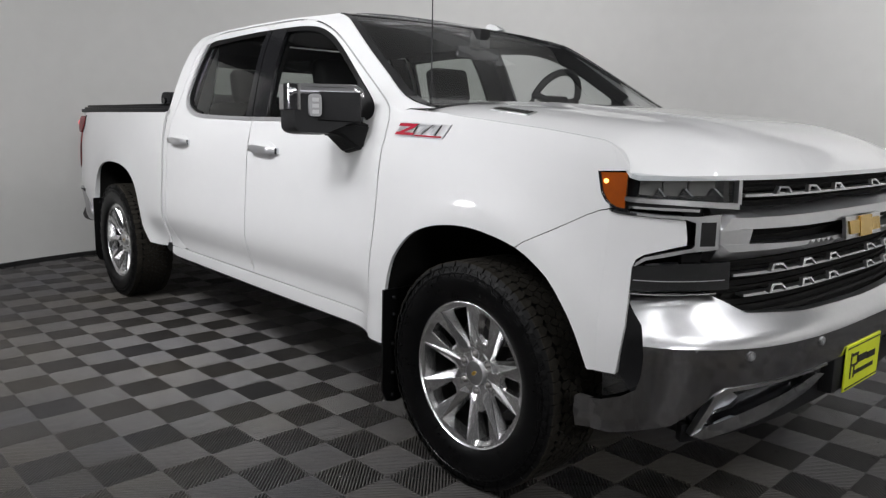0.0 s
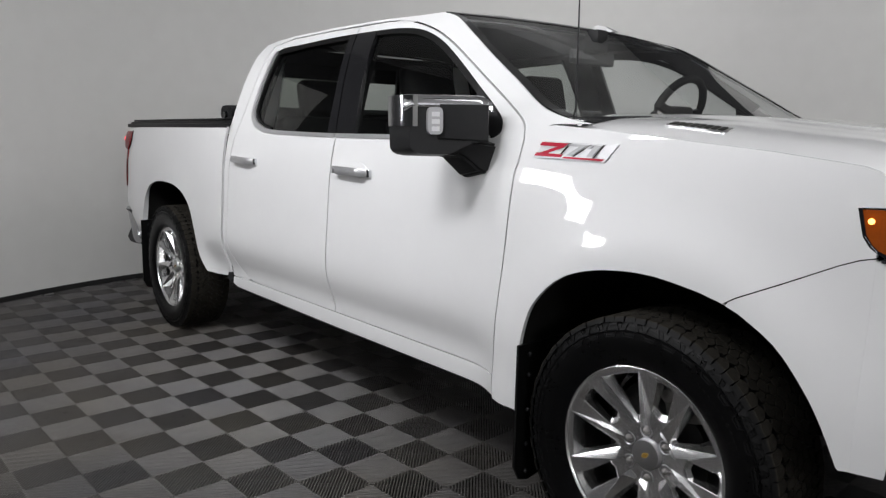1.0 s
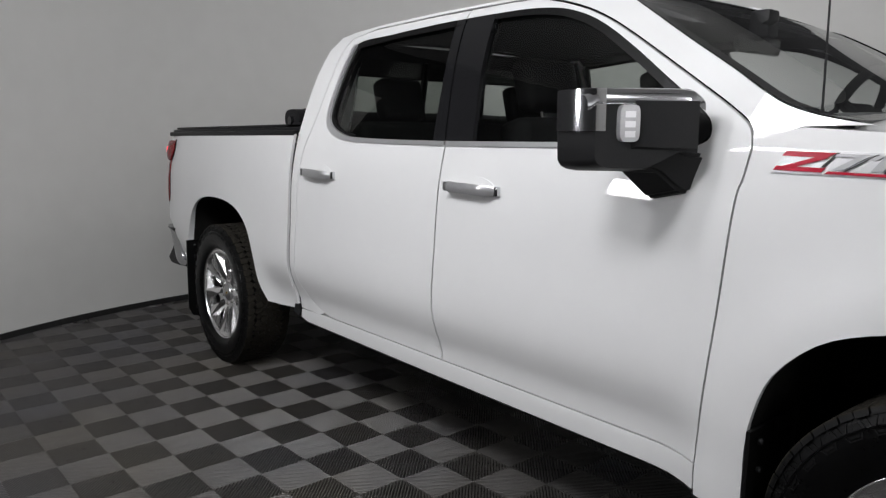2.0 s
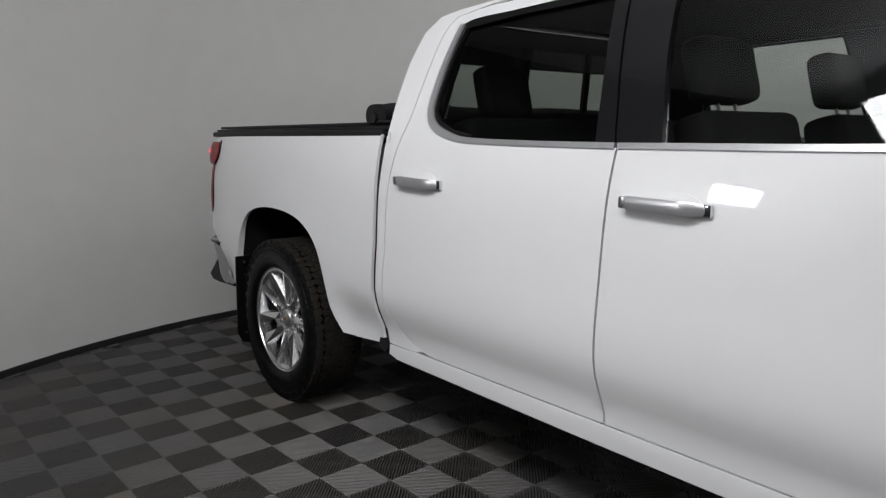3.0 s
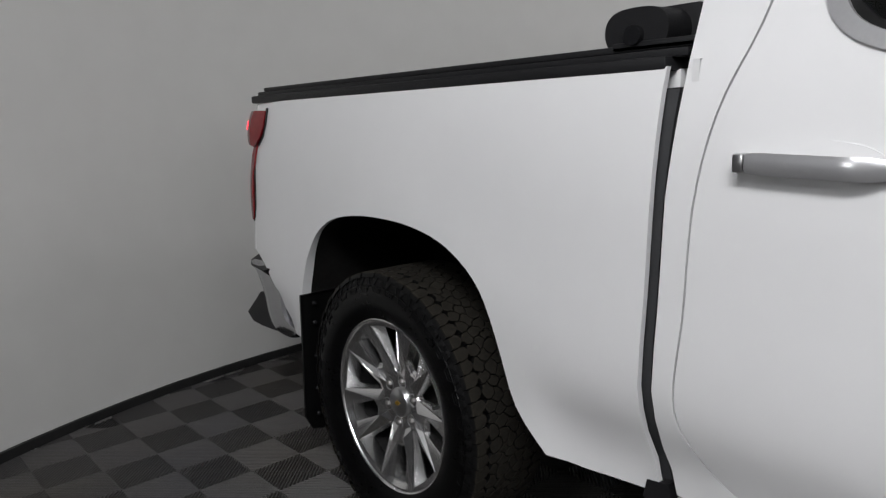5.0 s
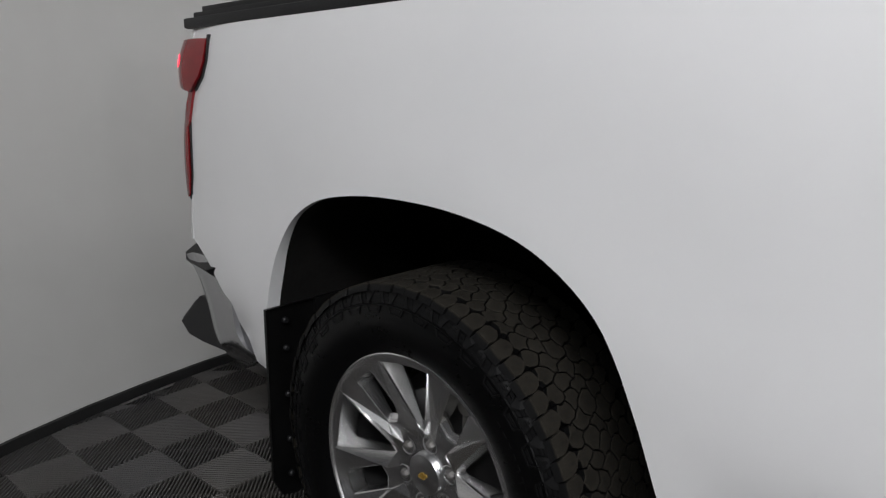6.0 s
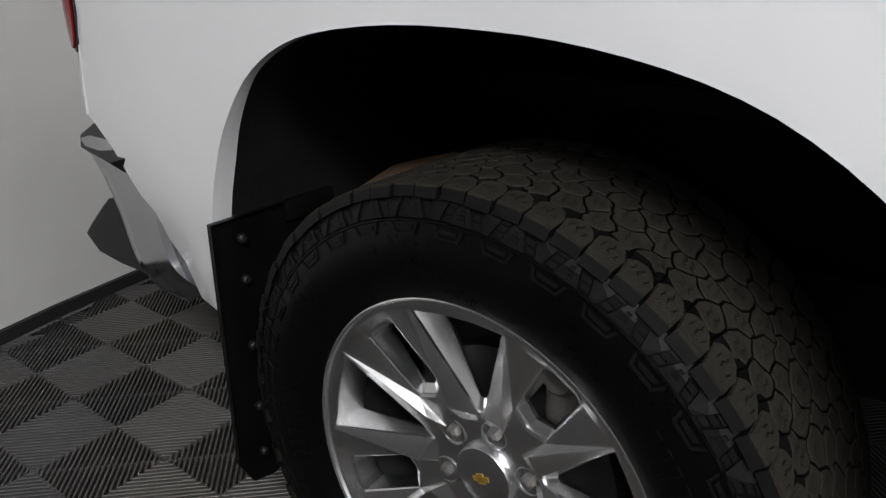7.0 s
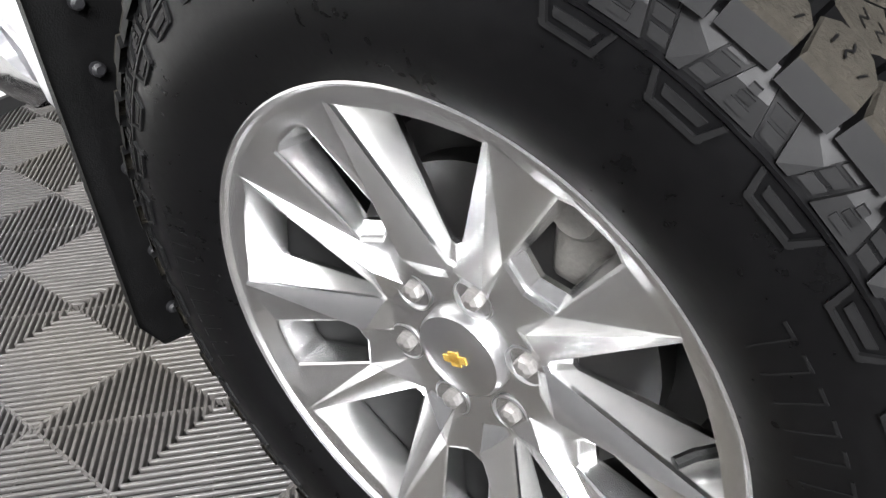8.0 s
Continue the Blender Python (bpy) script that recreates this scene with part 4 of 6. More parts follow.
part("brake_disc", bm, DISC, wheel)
bm = rbox(0.05, 0.17, -0.032, 0.05, 0.085, 0.205, 0.022, 3, pose(0, 0, 0, 0, 2, 0))
part("brake_caliper", bm, CAST, wheel, "grey cast brake caliper")
part("caliper_bracket", rbox(0.128, 0.158, -0.030, 0.02, 0.120, 0.180, 0.008, 2, pose(0, 0, 0, 0, 8, 0)), RUST, wheel, "rust-brown caliper bracket")
for q in (0.0, 0.052):
    b = revolve([(0.024, 0.0), (0.024, -0.012), (0.018, -0.018), (0.0, -0.019)], 20, m=Matrix.Translation((0.082 + q * 0.7, -0.026, 0.165 - q)))
    part("caliper_piston", b, CAST, wheel)
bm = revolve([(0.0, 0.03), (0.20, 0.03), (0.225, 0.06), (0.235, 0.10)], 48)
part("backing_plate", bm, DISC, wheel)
bm = tube([polar(14, 0.236, -0.085), polar(14, 0.222, -0.098), polar(14, 0.214, -0.110)], 0.005)
part("valve_stem", bm, RUBBER, wheel)
WHEEL_Y = 0.870
wheel.location = (FRONT_AXLE, -WHEEL_Y, HUB_Z)
for x, s in ((REAR_AXLE, -1), (FRONT_AXLE, 1), (REAR_AXLE, 1)):
    w = copy_thing(wheel, pose(x, s * WHEEL_Y, HUB_Z, 0, 24 if s > 0 else 0, 180 if s > 0 else 0))
    w.parent = truck
wheel.matrix_basis = pose(FRONT_AXLE, -WHEEL_Y, HUB_Z, 0, -15, 0)

# wheel wells and underbody
def lip_depth(x, z):
    """How far the painted edge of a wheel arch turns inwards: deeper on the upright part behind the rear wheel."""
    if x > -3.9:
        return 0.014
    return interp([0.5, 0.75, 0.86, 0.94], [0.036, 0.036, 0.024, 0.012], z)


for s, _ in SIDES:
    for xc, arch in ((FRONT_AXLE + 0.01, FRONT_ARCH), (REAR_AXLE + 0.045, REAR_ARCH)):
        line = curve(arch, 3)
        bm = bmesh.new()
        rings = []
        for y, k in ((0.0, 1.003), (0.045, 1.012), (0.12, 1.03), (0.55, 1.04)):
            rings.append([bm.verts.new((xc + (x - xc) * k, s * (side_y(x, z) - lip_depth(x, z) + 0.003 - y), 0.45 + (z - 0.45) * (k if z > 0.45 else 1))) for x, z in line])
        for A, B in zip(rings, rings[1:]):
            for i in range(len(line) - 1):
                bm.faces.new((A[i], A[i + 1], B[i + 1], B[i]))
        bm.faces.new(rings[-1])
        part("wheel_liner", bm, LINER, truck, "dark plastic wheel-arch liner")
        # rolled edge of the arch
        prev = None
        bm = bmesh.new()
        for x, z in line:
            c = Vector((x, s * (side_y(x, z) - 0.001), z))
            j = Vector((xc + (x - xc) * 1.003, s * (side_y(x, z) - lip_depth(x, z)), 0.45 + (z - 0.45) * 1.002))
            now = [bm.verts.new(q) for q in (c, j)]
            if prev:
                bm.faces.new((prev[0], now[0], now[1], prev[1]))
            prev = now
        part("arch_lip", bm, PAINT, truck)
for name, x0, x1, y0, y1, z0, z1 in (("floor_pan", -2.8, -0.62, -0.90, 0.90, 0.40, 0.50), ("driveline_cover", -4.55, 0.70, -0.38, 0.38, 0.42, 0.60),
                                     ("frame_rail", -4.6, 0.65, -0.50, -0.40, 0.45, 0.62), ("frame_rail", -4.6, 0.65, 0.40, 0.50, 0.45, 0.62)):
    bm = bmesh.new()
    box(bm, x0, x1, y0, y1, z0, z1)
    part(name, bm, LINER, truck, smooth=False)
for xc in (FRONT_AXLE, REAR_AXLE):
    part("axle", tube([(xc, -0.80, HUB_Z), (xc, 0.80, HUB_Z)], 0.05, 12), LINER, truck)


for s, _ in SIDES:
    part("leaf_spring", tube([(-4.22, s * 0.68, 0.625), (-4.12, s * 0.68, 0.69), (-4.0, s * 0.68, 0.73), (-3.85, s * 0.68, 0.74)], 0.022, 10), RUST, truck, "rusty end of the rear spring")


# mud flaps
def mud_flap(x, z0, z1, s, lean, yc=0.915):
    line = [(-0.115, z1), (0.115, z1), (0.115, z0 + 0.06), (0.09, z0 + 0.01), (0.05, z0), (-0.06, z0 + 0.02), (-0.10, z0 + 0.05), (-0.115, z0 + 0.10)]
    bm = sheet(line, lambda y, z, d: Vector((x + lean * (z1 - z) / (z1 - z0) + d, s * (yc + y), z)), step=0.1, thick=0.01)
    flap = part("mud_flap", bm, RUBBER, truck, "stiff black mud flap")
    for drop in (0.035, 0.105, 0.225, 0.345, 0.44):
        zz = z1 - drop
        b = revolve([(0.008, 0.004), (0.008, -0.003), (0.005, -0.006), (0.0, -0.006)], 10, m=Matrix.Translation((x + lean * (z1 - zz) / (z1 - z0) + 0.012, s * (yc + 0.065), zz)) @ pose(0, 0, 0, 0, 0, 90))
        part("flap_bolt", b, BLACK, flap)
    # bracket that holds the flap to the liner
    b = rbox(x - 0.004, x + 0.010, -0.075, 0.03, -0.030, 0.006, 0.005, 2, Matrix.Translation((0, s * (yc - 0.10 if s > 0 else yc - 0.10), z1 - 0.005)))
    part("flap_bracket", b, RUBBER, flap)


for s, _ in SIDES:
    mud_flap(-0.436, 0.175, 0.65, s, -0.006, 0.924)
    mud_flap(-4.196, 0.180, 0.682, s, -0.016, 0.904)

# ---- bed ----
for s, _ in SIDES:
    part("bed_inner_wall", sheet([(-2.84, 1.04), (-4.62, 1.04), (-4.62, 1.35), (-2.84, 1.35)], lambda x, z, d: Vector((x, s * (0.83 - d), z)), step=0.3), PAINT, truck)
    part("wheel_house", rbox(-4.62, -2.85, s * 0.64 - 0.19, s * 0.64 + 0.19, 1.02, 1.045, 0.008), BLACK, truck)
    bm = rbox(-4.62, -2.835, 0.815, 0.945, 1.335, 1.362, 0.008)
    bm.transform(Matrix.Diagonal((1, s, 1, 1)))
    part("bed_rail_cap", bm, BLACK, truck)
    bm = rbox(-4.60, -2.80, 0.80, 0.925, 1.360, 1.376, 0.004)
    bm.transform(Matrix.Diagonal((1, s, 1, 1)))
    part("cover_rail", bm, BLACK, truck, "black rail of the bed cover")
    bm = rbox(-4.59, -2.80, 0.81, 0.905, 1.378, 1.392, 0.004)
    bm.transform(Matrix.Diagonal((1, s, 1, 1)))
    part("cover_rail", bm, BLACK, truck, "black rail of the bed cover")
part("bed_floor", rbox(-4.62, -2.83, -0.44, 0.44, 0.80, 0.85, 0.01), BLACK, truck)
part("bed_bulkhead", rbox(-2.86, -2.83, -0.90, 0.90, 0.80, 1.34, 0.008), PAINT, truck)
part("tailgate", rbox(-4.70, -4.63, -0.80, 0.80, 0.80, 1.36, 0.015), PAINT, truck)
# rolled-up soft cover behind the cab
outer = [(-2.930 + 0.066 * math.cos(a) * 1.15, 1.418 + 0.049 * math.sin(a) + 0.004 * math.sin(3 * a)) for a in (2 * math.pi * k / 40 for k in range(40))]
bm = bmesh.new()
rings = [[bm.verts.new((x + 0.006 * math.sin(9 * y), y, z + 0.004 * math.sin(7 * y + 2 * x))) for x, z in outer] for y in [-0.90 + 0.06 * k for k in range(31)]]
for A, B in zip(rings, rings[1:]):
    for i in range(40):
        bm.faces.new((A[i], A[(i + 1) % 40], B[(i + 1) % 40], B[i]))
bm.faces.new(rings[0])
bm.faces.new(rings[-1][::-1])
cover = part("soft_bed_cover", bm, VINYL, truck, "black vinyl bed cover rolled up behind the cab")
part("roll_core", tube([(-2.935, -0.915, 1.410), (-2.935, -0.86, 1.410)], 0.020, 16), GLOSSB, cover)
for s, _ in SIDES:
    part("cover_strap", rbox(-2.99, -2.84, s * 0.80 - 0.02, s * 0.80 + 0.02, 1.378, 1.472, 0.012), VINYL, cover)
    bm = rbox(-2.99, -2.79, 0.885, 0.905, 1.378, 1.398, 0.004)
    bm.transform(Matrix.Diagonal((1, s, 1, 1)))
    part("cover_clamp", bm, BLACK, cover)

# tail lamps and rear bumper
for s, _ in SIDES:
    def lamp_surf(z, u, d):
        """Round the rear corner: u is the length along it, 0 where the curve begins."""
        rad = 0.055
        cx, y0 = -4.580, side_y(-4.57, z)
        if u < 0:
            return Vector((cx - u, s * (side_y(cx - u, z) - d), z))
        a = min(u / rad, math.pi / 2)
        over = max(0.0, u - rad * math.pi / 2)
        return Vector((cx - (rad - d) * math.sin(a), s * (y0 - rad + (rad - d) * math.cos(a) - over), z))

    part("corner_post", sheet([(0.79, 0.003), (1.36, 0.003), (1.36, 0.16), (0.79, 0.16)], lamp_surf, step=0.015), PAINT, truck)
    up = [(1.306, -0.090), (1.308, -0.03), (1.306, 0.03), (1.298, 0.080), (1.240, 0.088), (1.212, 0.070), (1.188, 0.022), (1.176, -0.018), (1.186, -0.040), (1.215, -0.072), (1.25, -0.088)]
    waist = [(1.20, -0.040), (1.20, -0.012), (1.09, 0.022), (1.09, -0.004)]
    low = [(1.105, 0.000), (1.100, 0.022), (1.080, 0.058), (1.055, 0.068), (0.985, 0.062), (0.935, 0.046), (0.908, 0.028), (0.903, 0.016), (0.912, 0.006), (0.96, 0.0)]

    def swell(z, u, z0, z1, u0, u1, rise):
        """A lens that bulges in its middle and lies flush at its rim."""
        a, b = (z - z0) / (z1 - z0), (u - u0) / (u1 - u0)
        return 0.004 + rise * max(0.0, math.sin(math.pi * min(1.0, max(0.0, a))) ** 0.5) * min(1.0, max(0.0, 0.25 + 1.6 * b))

    lamp = part("tail_lamp", sheet(up, lambda z, u, d: lamp_surf(z, u, d - swell(z, u, 1.165, 1.33, -0.09, 0.088, 0.022)), step=0.012, thick=0.02), REDLENS, truck, "red tail lamp lens")
    spot = [(1.256 + 0.017 * math.cos(a), 0.030 + 0.013 * math.sin(a)) for a in (2 * math.pi * k / 20 for k in range(20))]
    part("bulb", sheet(spot, lambda z, u, d: lamp_surf(z, u, d - 0.0015 - swell(z, u, 1.165, 1.33, -0.09, 0.088, 0.022)), step=0.006, thick=0.006), RED_GLOW, lamp, "lit red bulb")
    part("lamp_edge", sheet([(1.315, -0.098), (1.315, -0.088), (1.25, -0.086), (1.215, -0.070), (1.186, -0.038), (1.178, -0.044), (1.21, -0.080), (1.25, -0.097)], lambda z, u, d: lamp_surf(z, u, d - 0.006), step=0.012, thick=0.02), GLOSSB, lamp)
    part("lamp_edge", sheet([(1.100, -0.010), (1.100, 0.001), (0.96, 0.001), (0.912, 0.007), (0.900, 0.016), (0.897, 0.006), (0.96, -0.009)], lambda z, u, d: lamp_surf(z, u, d - 0.003), step=0.012, thick=0.02), GLOSSB, lamp)
    part("lamp_waist", sheet(waist, lambda z, u, d: lamp_surf(z, u, d - 0.007), step=0.012, thick=0.02), REDLENS, lamp)
    part("lower_lens", sheet(low, lambda z, u, d: lamp_surf(z, u, d - swell(z, u, 0.89, 1.12, 0.0, 0.068, 0.009)), step=0.012, thick=0.02), REDLENS, lamp)
    # chrome bumper arm that curls round the corner of the bed
    inner_e = smooth_line([(-4.49, 0.960, 0.742), (-4.440, 0.980, 0.722), (-4.404, 0.988, 0.66), (-4.388, 0.990, 0.59), (-4.365, 0.985, 0.545), (-4.300, 0.975, 0.522)], 4)
    ridge_e = smooth_line([(-4.61, 0.978, 0.748), (-4.54, 0.990, 0.708), (-4.482, 0.998, 0.640), (-4.458, 1.000, 0.565), (-4.42, 0.992, 0.512), (-4.34, 0.980, 0.498)], 4)
    outer_e = smooth_line([(-4.705, 0.950, 0.724), (-4.615, 0.958, 0.677), (-4.562, 0.960, 0.607), (-4.522, 0.958, 0.517), (-4.462, 0.955, 0.482), (-4.38, 0.95, 0.476)], 4)
    # the chrome face bulges between its ridge and its outer edge
    full_e = [p.lerp(q, 0.45) + Vector((-0.004, 0.010, -0.002)) for p, q in zip(ridge_e, outer_e)]
    under_e = [Vector((p.x + 0.01, p.y - 0.10, p.z - 0.01)) for p in outer_e]
    back_e = [Vector((p.x + 0.004, p.y - 0.04, p.z)) for p in inner_e]
    bm = bmesh.new()
    lines = [[bm.verts.new((p.x, s * p.y, p.z)) for p in e] for e in (back_e, inner_e, ridge_e, full_e, outer_e, under_e)]
    for A, B in zip(lines, lines[1:]):
        for i in range(len(A) - 1):
            bm.faces.new((A[i], A[i + 1], B[i + 1], B[i]))
    part("bumper_end", bm, DARKCHROME, truck, "chrome rear bumper corner", angle=30)
    bm = bmesh.new()
    top = [(-4.610, 0.945, 0.774), (-4.455, 0.994, 0.734), (-4.482, 1.008, 0.725), (-4.645, 0.982, 0.722), (-4.722, 0.945, 0.726), (-4.755, 0.89, 0.742)]
    A = [bm.verts.new((x, s * y, z)) for x, y, z in top]
    B = [bm.verts.new((x + 0.003, s * (y - 0.02), z - 0.022)) for x, y, z in top]
    bm.faces.new(A)
    bm.faces.new(B)
    for i in range(6):
        bm.faces.new((A[i], A[(i + 1) % 6], B[(i + 1) % 6], B[i]))
    part("bumper_pad", bm, BLACK, truck, "black plastic pad on the bumper corner")
bm = rbox(-4.83, -4.66, -0.86, 0.86, 0.50, 0.730, 0.03)
rb = part("rear_bumper", bm, CHROME, truck, "chrome rear bumper")
step_line = [(-4.885, 0.487), (-4.80, 0.553), (-4.70, 0.594), (-4.58, 0.598), (-4.58, 0.456), (-4.70, 0.452), (-4.84, 0.456)]
bm = bmesh.new()
rings = [[bm.verts.new((x + (0.05 if abs(y) > 0.9 and x < -4.75 else 0.0), y, z)) for x, z in step_line] for y in (-0.925, -0.89, 0.89, 0.925)]
for A, B in zip(rings, rings[1:]):
    for i in range(7):
        bm.faces.new((A[i], A[(i + 1) % 7], B[(i + 1) % 7], B[i]))
bm.faces.new(rings[0])
bm.faces.new(rings[-1][::-1])
part("bumper_step", bm, BLACK, rb, "black plastic step pad")
part("bumper_step", rbox(-4.86, -4.66, -0.84, 0.84, 0.735, 0.77, 0.012), BLACK, rb, "black plastic step pad")

# ---- front of the pickup ----
def nz(pts):
    """Angles and heights on the nose as lengths and heights."""
    return [(arc(a), z) for a, z in pts]


def mirror_u(pts):
    return [(-u, z) for u, z in pts]


def nose_part(name, pts, material, parent, out=0.0, thick=0.02, step=0.035, label="", sides=(1, -1)):
    """The same outline on both halves of the nose, one part each."""
    made = []
    for q in sides:
        line = nz(pts) if q > 0 else mirror_u(nz(pts))
        made.append(part(name, sheet(line, on_nose(out), step=step, thick=thick), material, parent, label))
    return made


def nose_band(name, top, low, material, parent, out=0.0, thick=0.02, step=0.035, label=""):
    """One piece right across the nose between an upper and a lower line, given for one half."""
    t, l = nz(top), nz(low)
    line = t + mirror_u(t)[::-1] + mirror_u(l) + l[::-1]
    clean = [line[0]]
    for p in line[1:]:
        if math.hypot(p[0] - clean[-1][0], p[1] - clean[-1][1]) > 1e-4:
            clean.append(p)
    return part(name, sheet(clean, on_nose(out), step=step, thick=thick), material, parent, label)


# white corners between lamp and bumper
nose_part("front_corner", [(89.9, 1.057), (80, 1.050), (70, 1.046), (56, 1.040), (55, 0.99), (55, 0.970), (60, 0.962), (71, 0.941), (74.5, 0.925), (76, 0.900), (76, 0.80), (80, 0.585), (89.9, 0.581)], PAINT, truck, thick=0.03)

# white piece between hood and headlamp corner
nose_part("fender_tip", [(89.9, 1.238), (86, 1.222), (83, 1.20), (81, 1.175), (89.9, 1.172)], PAINT, truck, thick=0.02)

# grille: dark mesh behind, bright bars before it
grille = nose_band("grille", [(52, 1.165), (40, 1.16), (20, 1.158), (0, 1.155)], [(52, 0.74), (30, 0.72), (0, 0.70)], DARK_BACKING, truck, out=-0.075, label="chrome and gloss-black grille")
for z0, z1, amax in ((0.745, 0.915, 37), (0.965, 1.015, 37), (1.075, 1.150, 38)):
    rows = int((z1 - z0) / 0.018)
    for r in range(rows):
        zz = z0 + (r + 0.5) * (z1 - z0) / rows
        nose_band("grille_slat", [(amax, zz + 0.004), (20, zz + 0.004), (0, zz + 0.004)], [(amax, zz - 0.004), (20, zz - 0.004), (0, zz - 0.004)], LINER, grille, out=-0.05, thick=0.012, step=0.06)
# wide satin bar in two arms with solid ends
nose_band("grille_bar", [(44, 1.074), (36, 1.068), (15, 1.064), (0, 1.070)], [(44, 1.012), (36, 1.014), (15, 1.011), (0, 1.011)], SATIN, grille, out=lambda z: 0.012 - 2.4 * max(0.0, z - 1.045), thick=0.05)
nose_band("grille_bar", [(44, 0.972), (36, 0.972), (15, 0.963), (0, 0.962)], [(44, 0.915), (36, 0.917), (15, 0.928), (0, 0.930)], SATIN, grille, out=lambda z: 0.012 + 1.6 * min(0.0, z - 0.945), thick=0.05)
nose_part("grille_bar_end", [(44, 1.013), (33, 1.013), (34, 0.971), (44, 0.971)], SATIN, grille, out=0.010, thick=0.05)
# slim chrome bars with raised tabs
for z, amax in ((1.110, 35), (0.880, 37), (0.818, 33)):
    top = [(amax, z + 0.002), (25, z + 0.003), (12, z + 0.002), (0, z + 0.001)]
    low = [(amax, z - 0.006), (25, z - 0.006), (12, z - 0.006), (0, z - 0.006)]
    nose_band("grille_strip", top, low, SATIN, grille, out=-0.008, thick=0.03, step=0.03)
    for q in (1, -1):
        for a in (22, 11.5, 3.5):
            if a < amax - 4:
                u = arc(a)
                line = [(u - 0.046, z), (u - 0.028, z + 0.021), (u + 0.018, z + 0.022), (u + 0.046, z + 0.001), (u + 0.034, z + 0.001), (u + 0.014, z + 0.0165), (u - 0.024, z + 0.0155), (u - 0.036, z)]
                line = line if q > 0 else mirror_u(line)
                part("grille_tab", sheet(line, on_nose(lambda zz: 0.006 - 0.5 * (zz - z)), step=0.02, thick=0.012), SATIN, grille)
# emblem, a plain gold bar in a silver frame
for w, h, mtl, out, nm in ((0.165, 0.046, SATIN, 0.028, "emblem_frame"), (0.145, 0.028, GOLD, 0.034, "emblem"), (0.062, 0.046, SATIN, 0.029, "emblem_frame"), (0.055, 0.044, GOLD, 0.036, "emblem")):
    line = [(-w, 0.984 - h * 0.8), (-w + 0.02, 0.984 + h * 0.8), (w, 0.984 + h * 0.8), (w - 0.02, 0.984 - h * 0.8)]
    part(nm, sheet(line, on_nose(out), step=0.05, thick=0.012), mtl, grille)
# bright brackets round the lower lamp and the dark slots
nose_part("lamp_bracket", [(88, 1.062), (84, 1.060), (70, 1.056), (52, 1.052), (44, 1.058), (44, 0.958), (50, 0.954), (55, 0.950), (70, 0.926), (75, 0.905), (74.3, 0.917), (71, 0.934), (60, 0.953), (53.5, 0.962), (52.5, 0.970), (52.5, 1.034), (56, 1.043), (70, 1.049), (84, 1.053), (88, 1.056)], CHROME, grille, out=0.006, thick=0.03, step=0.025)
nose_part("bracket_recess", [(50.5, 1.036), (45.5, 1.036), (45.5, 0.968), (50.5, 0.968)], GLOSSB, grille, out=0.008, thick=0.02)
nose_part("corner_slot", [(76.5, 0.903), (60, 0.915), (38, 0.916), (38, 0.838), (60, 0.838), (76.5, 0.832)], GLOSSB, truck, out=-0.012, thick=0.03, label="gloss black corner slot")
nose_part("slot_line", [(75, 0.866), (40, 0.868), (40, 0.8655), (75, 0.8635)], CHROME, grille, out=-0.008, thick=0.006)
nose_part("slot_line", [(76, 0.828), (43, 0.832), (43, 0.8285), (76, 0.8245)], CHROME, grille, out=-0.004, thick=0.006)

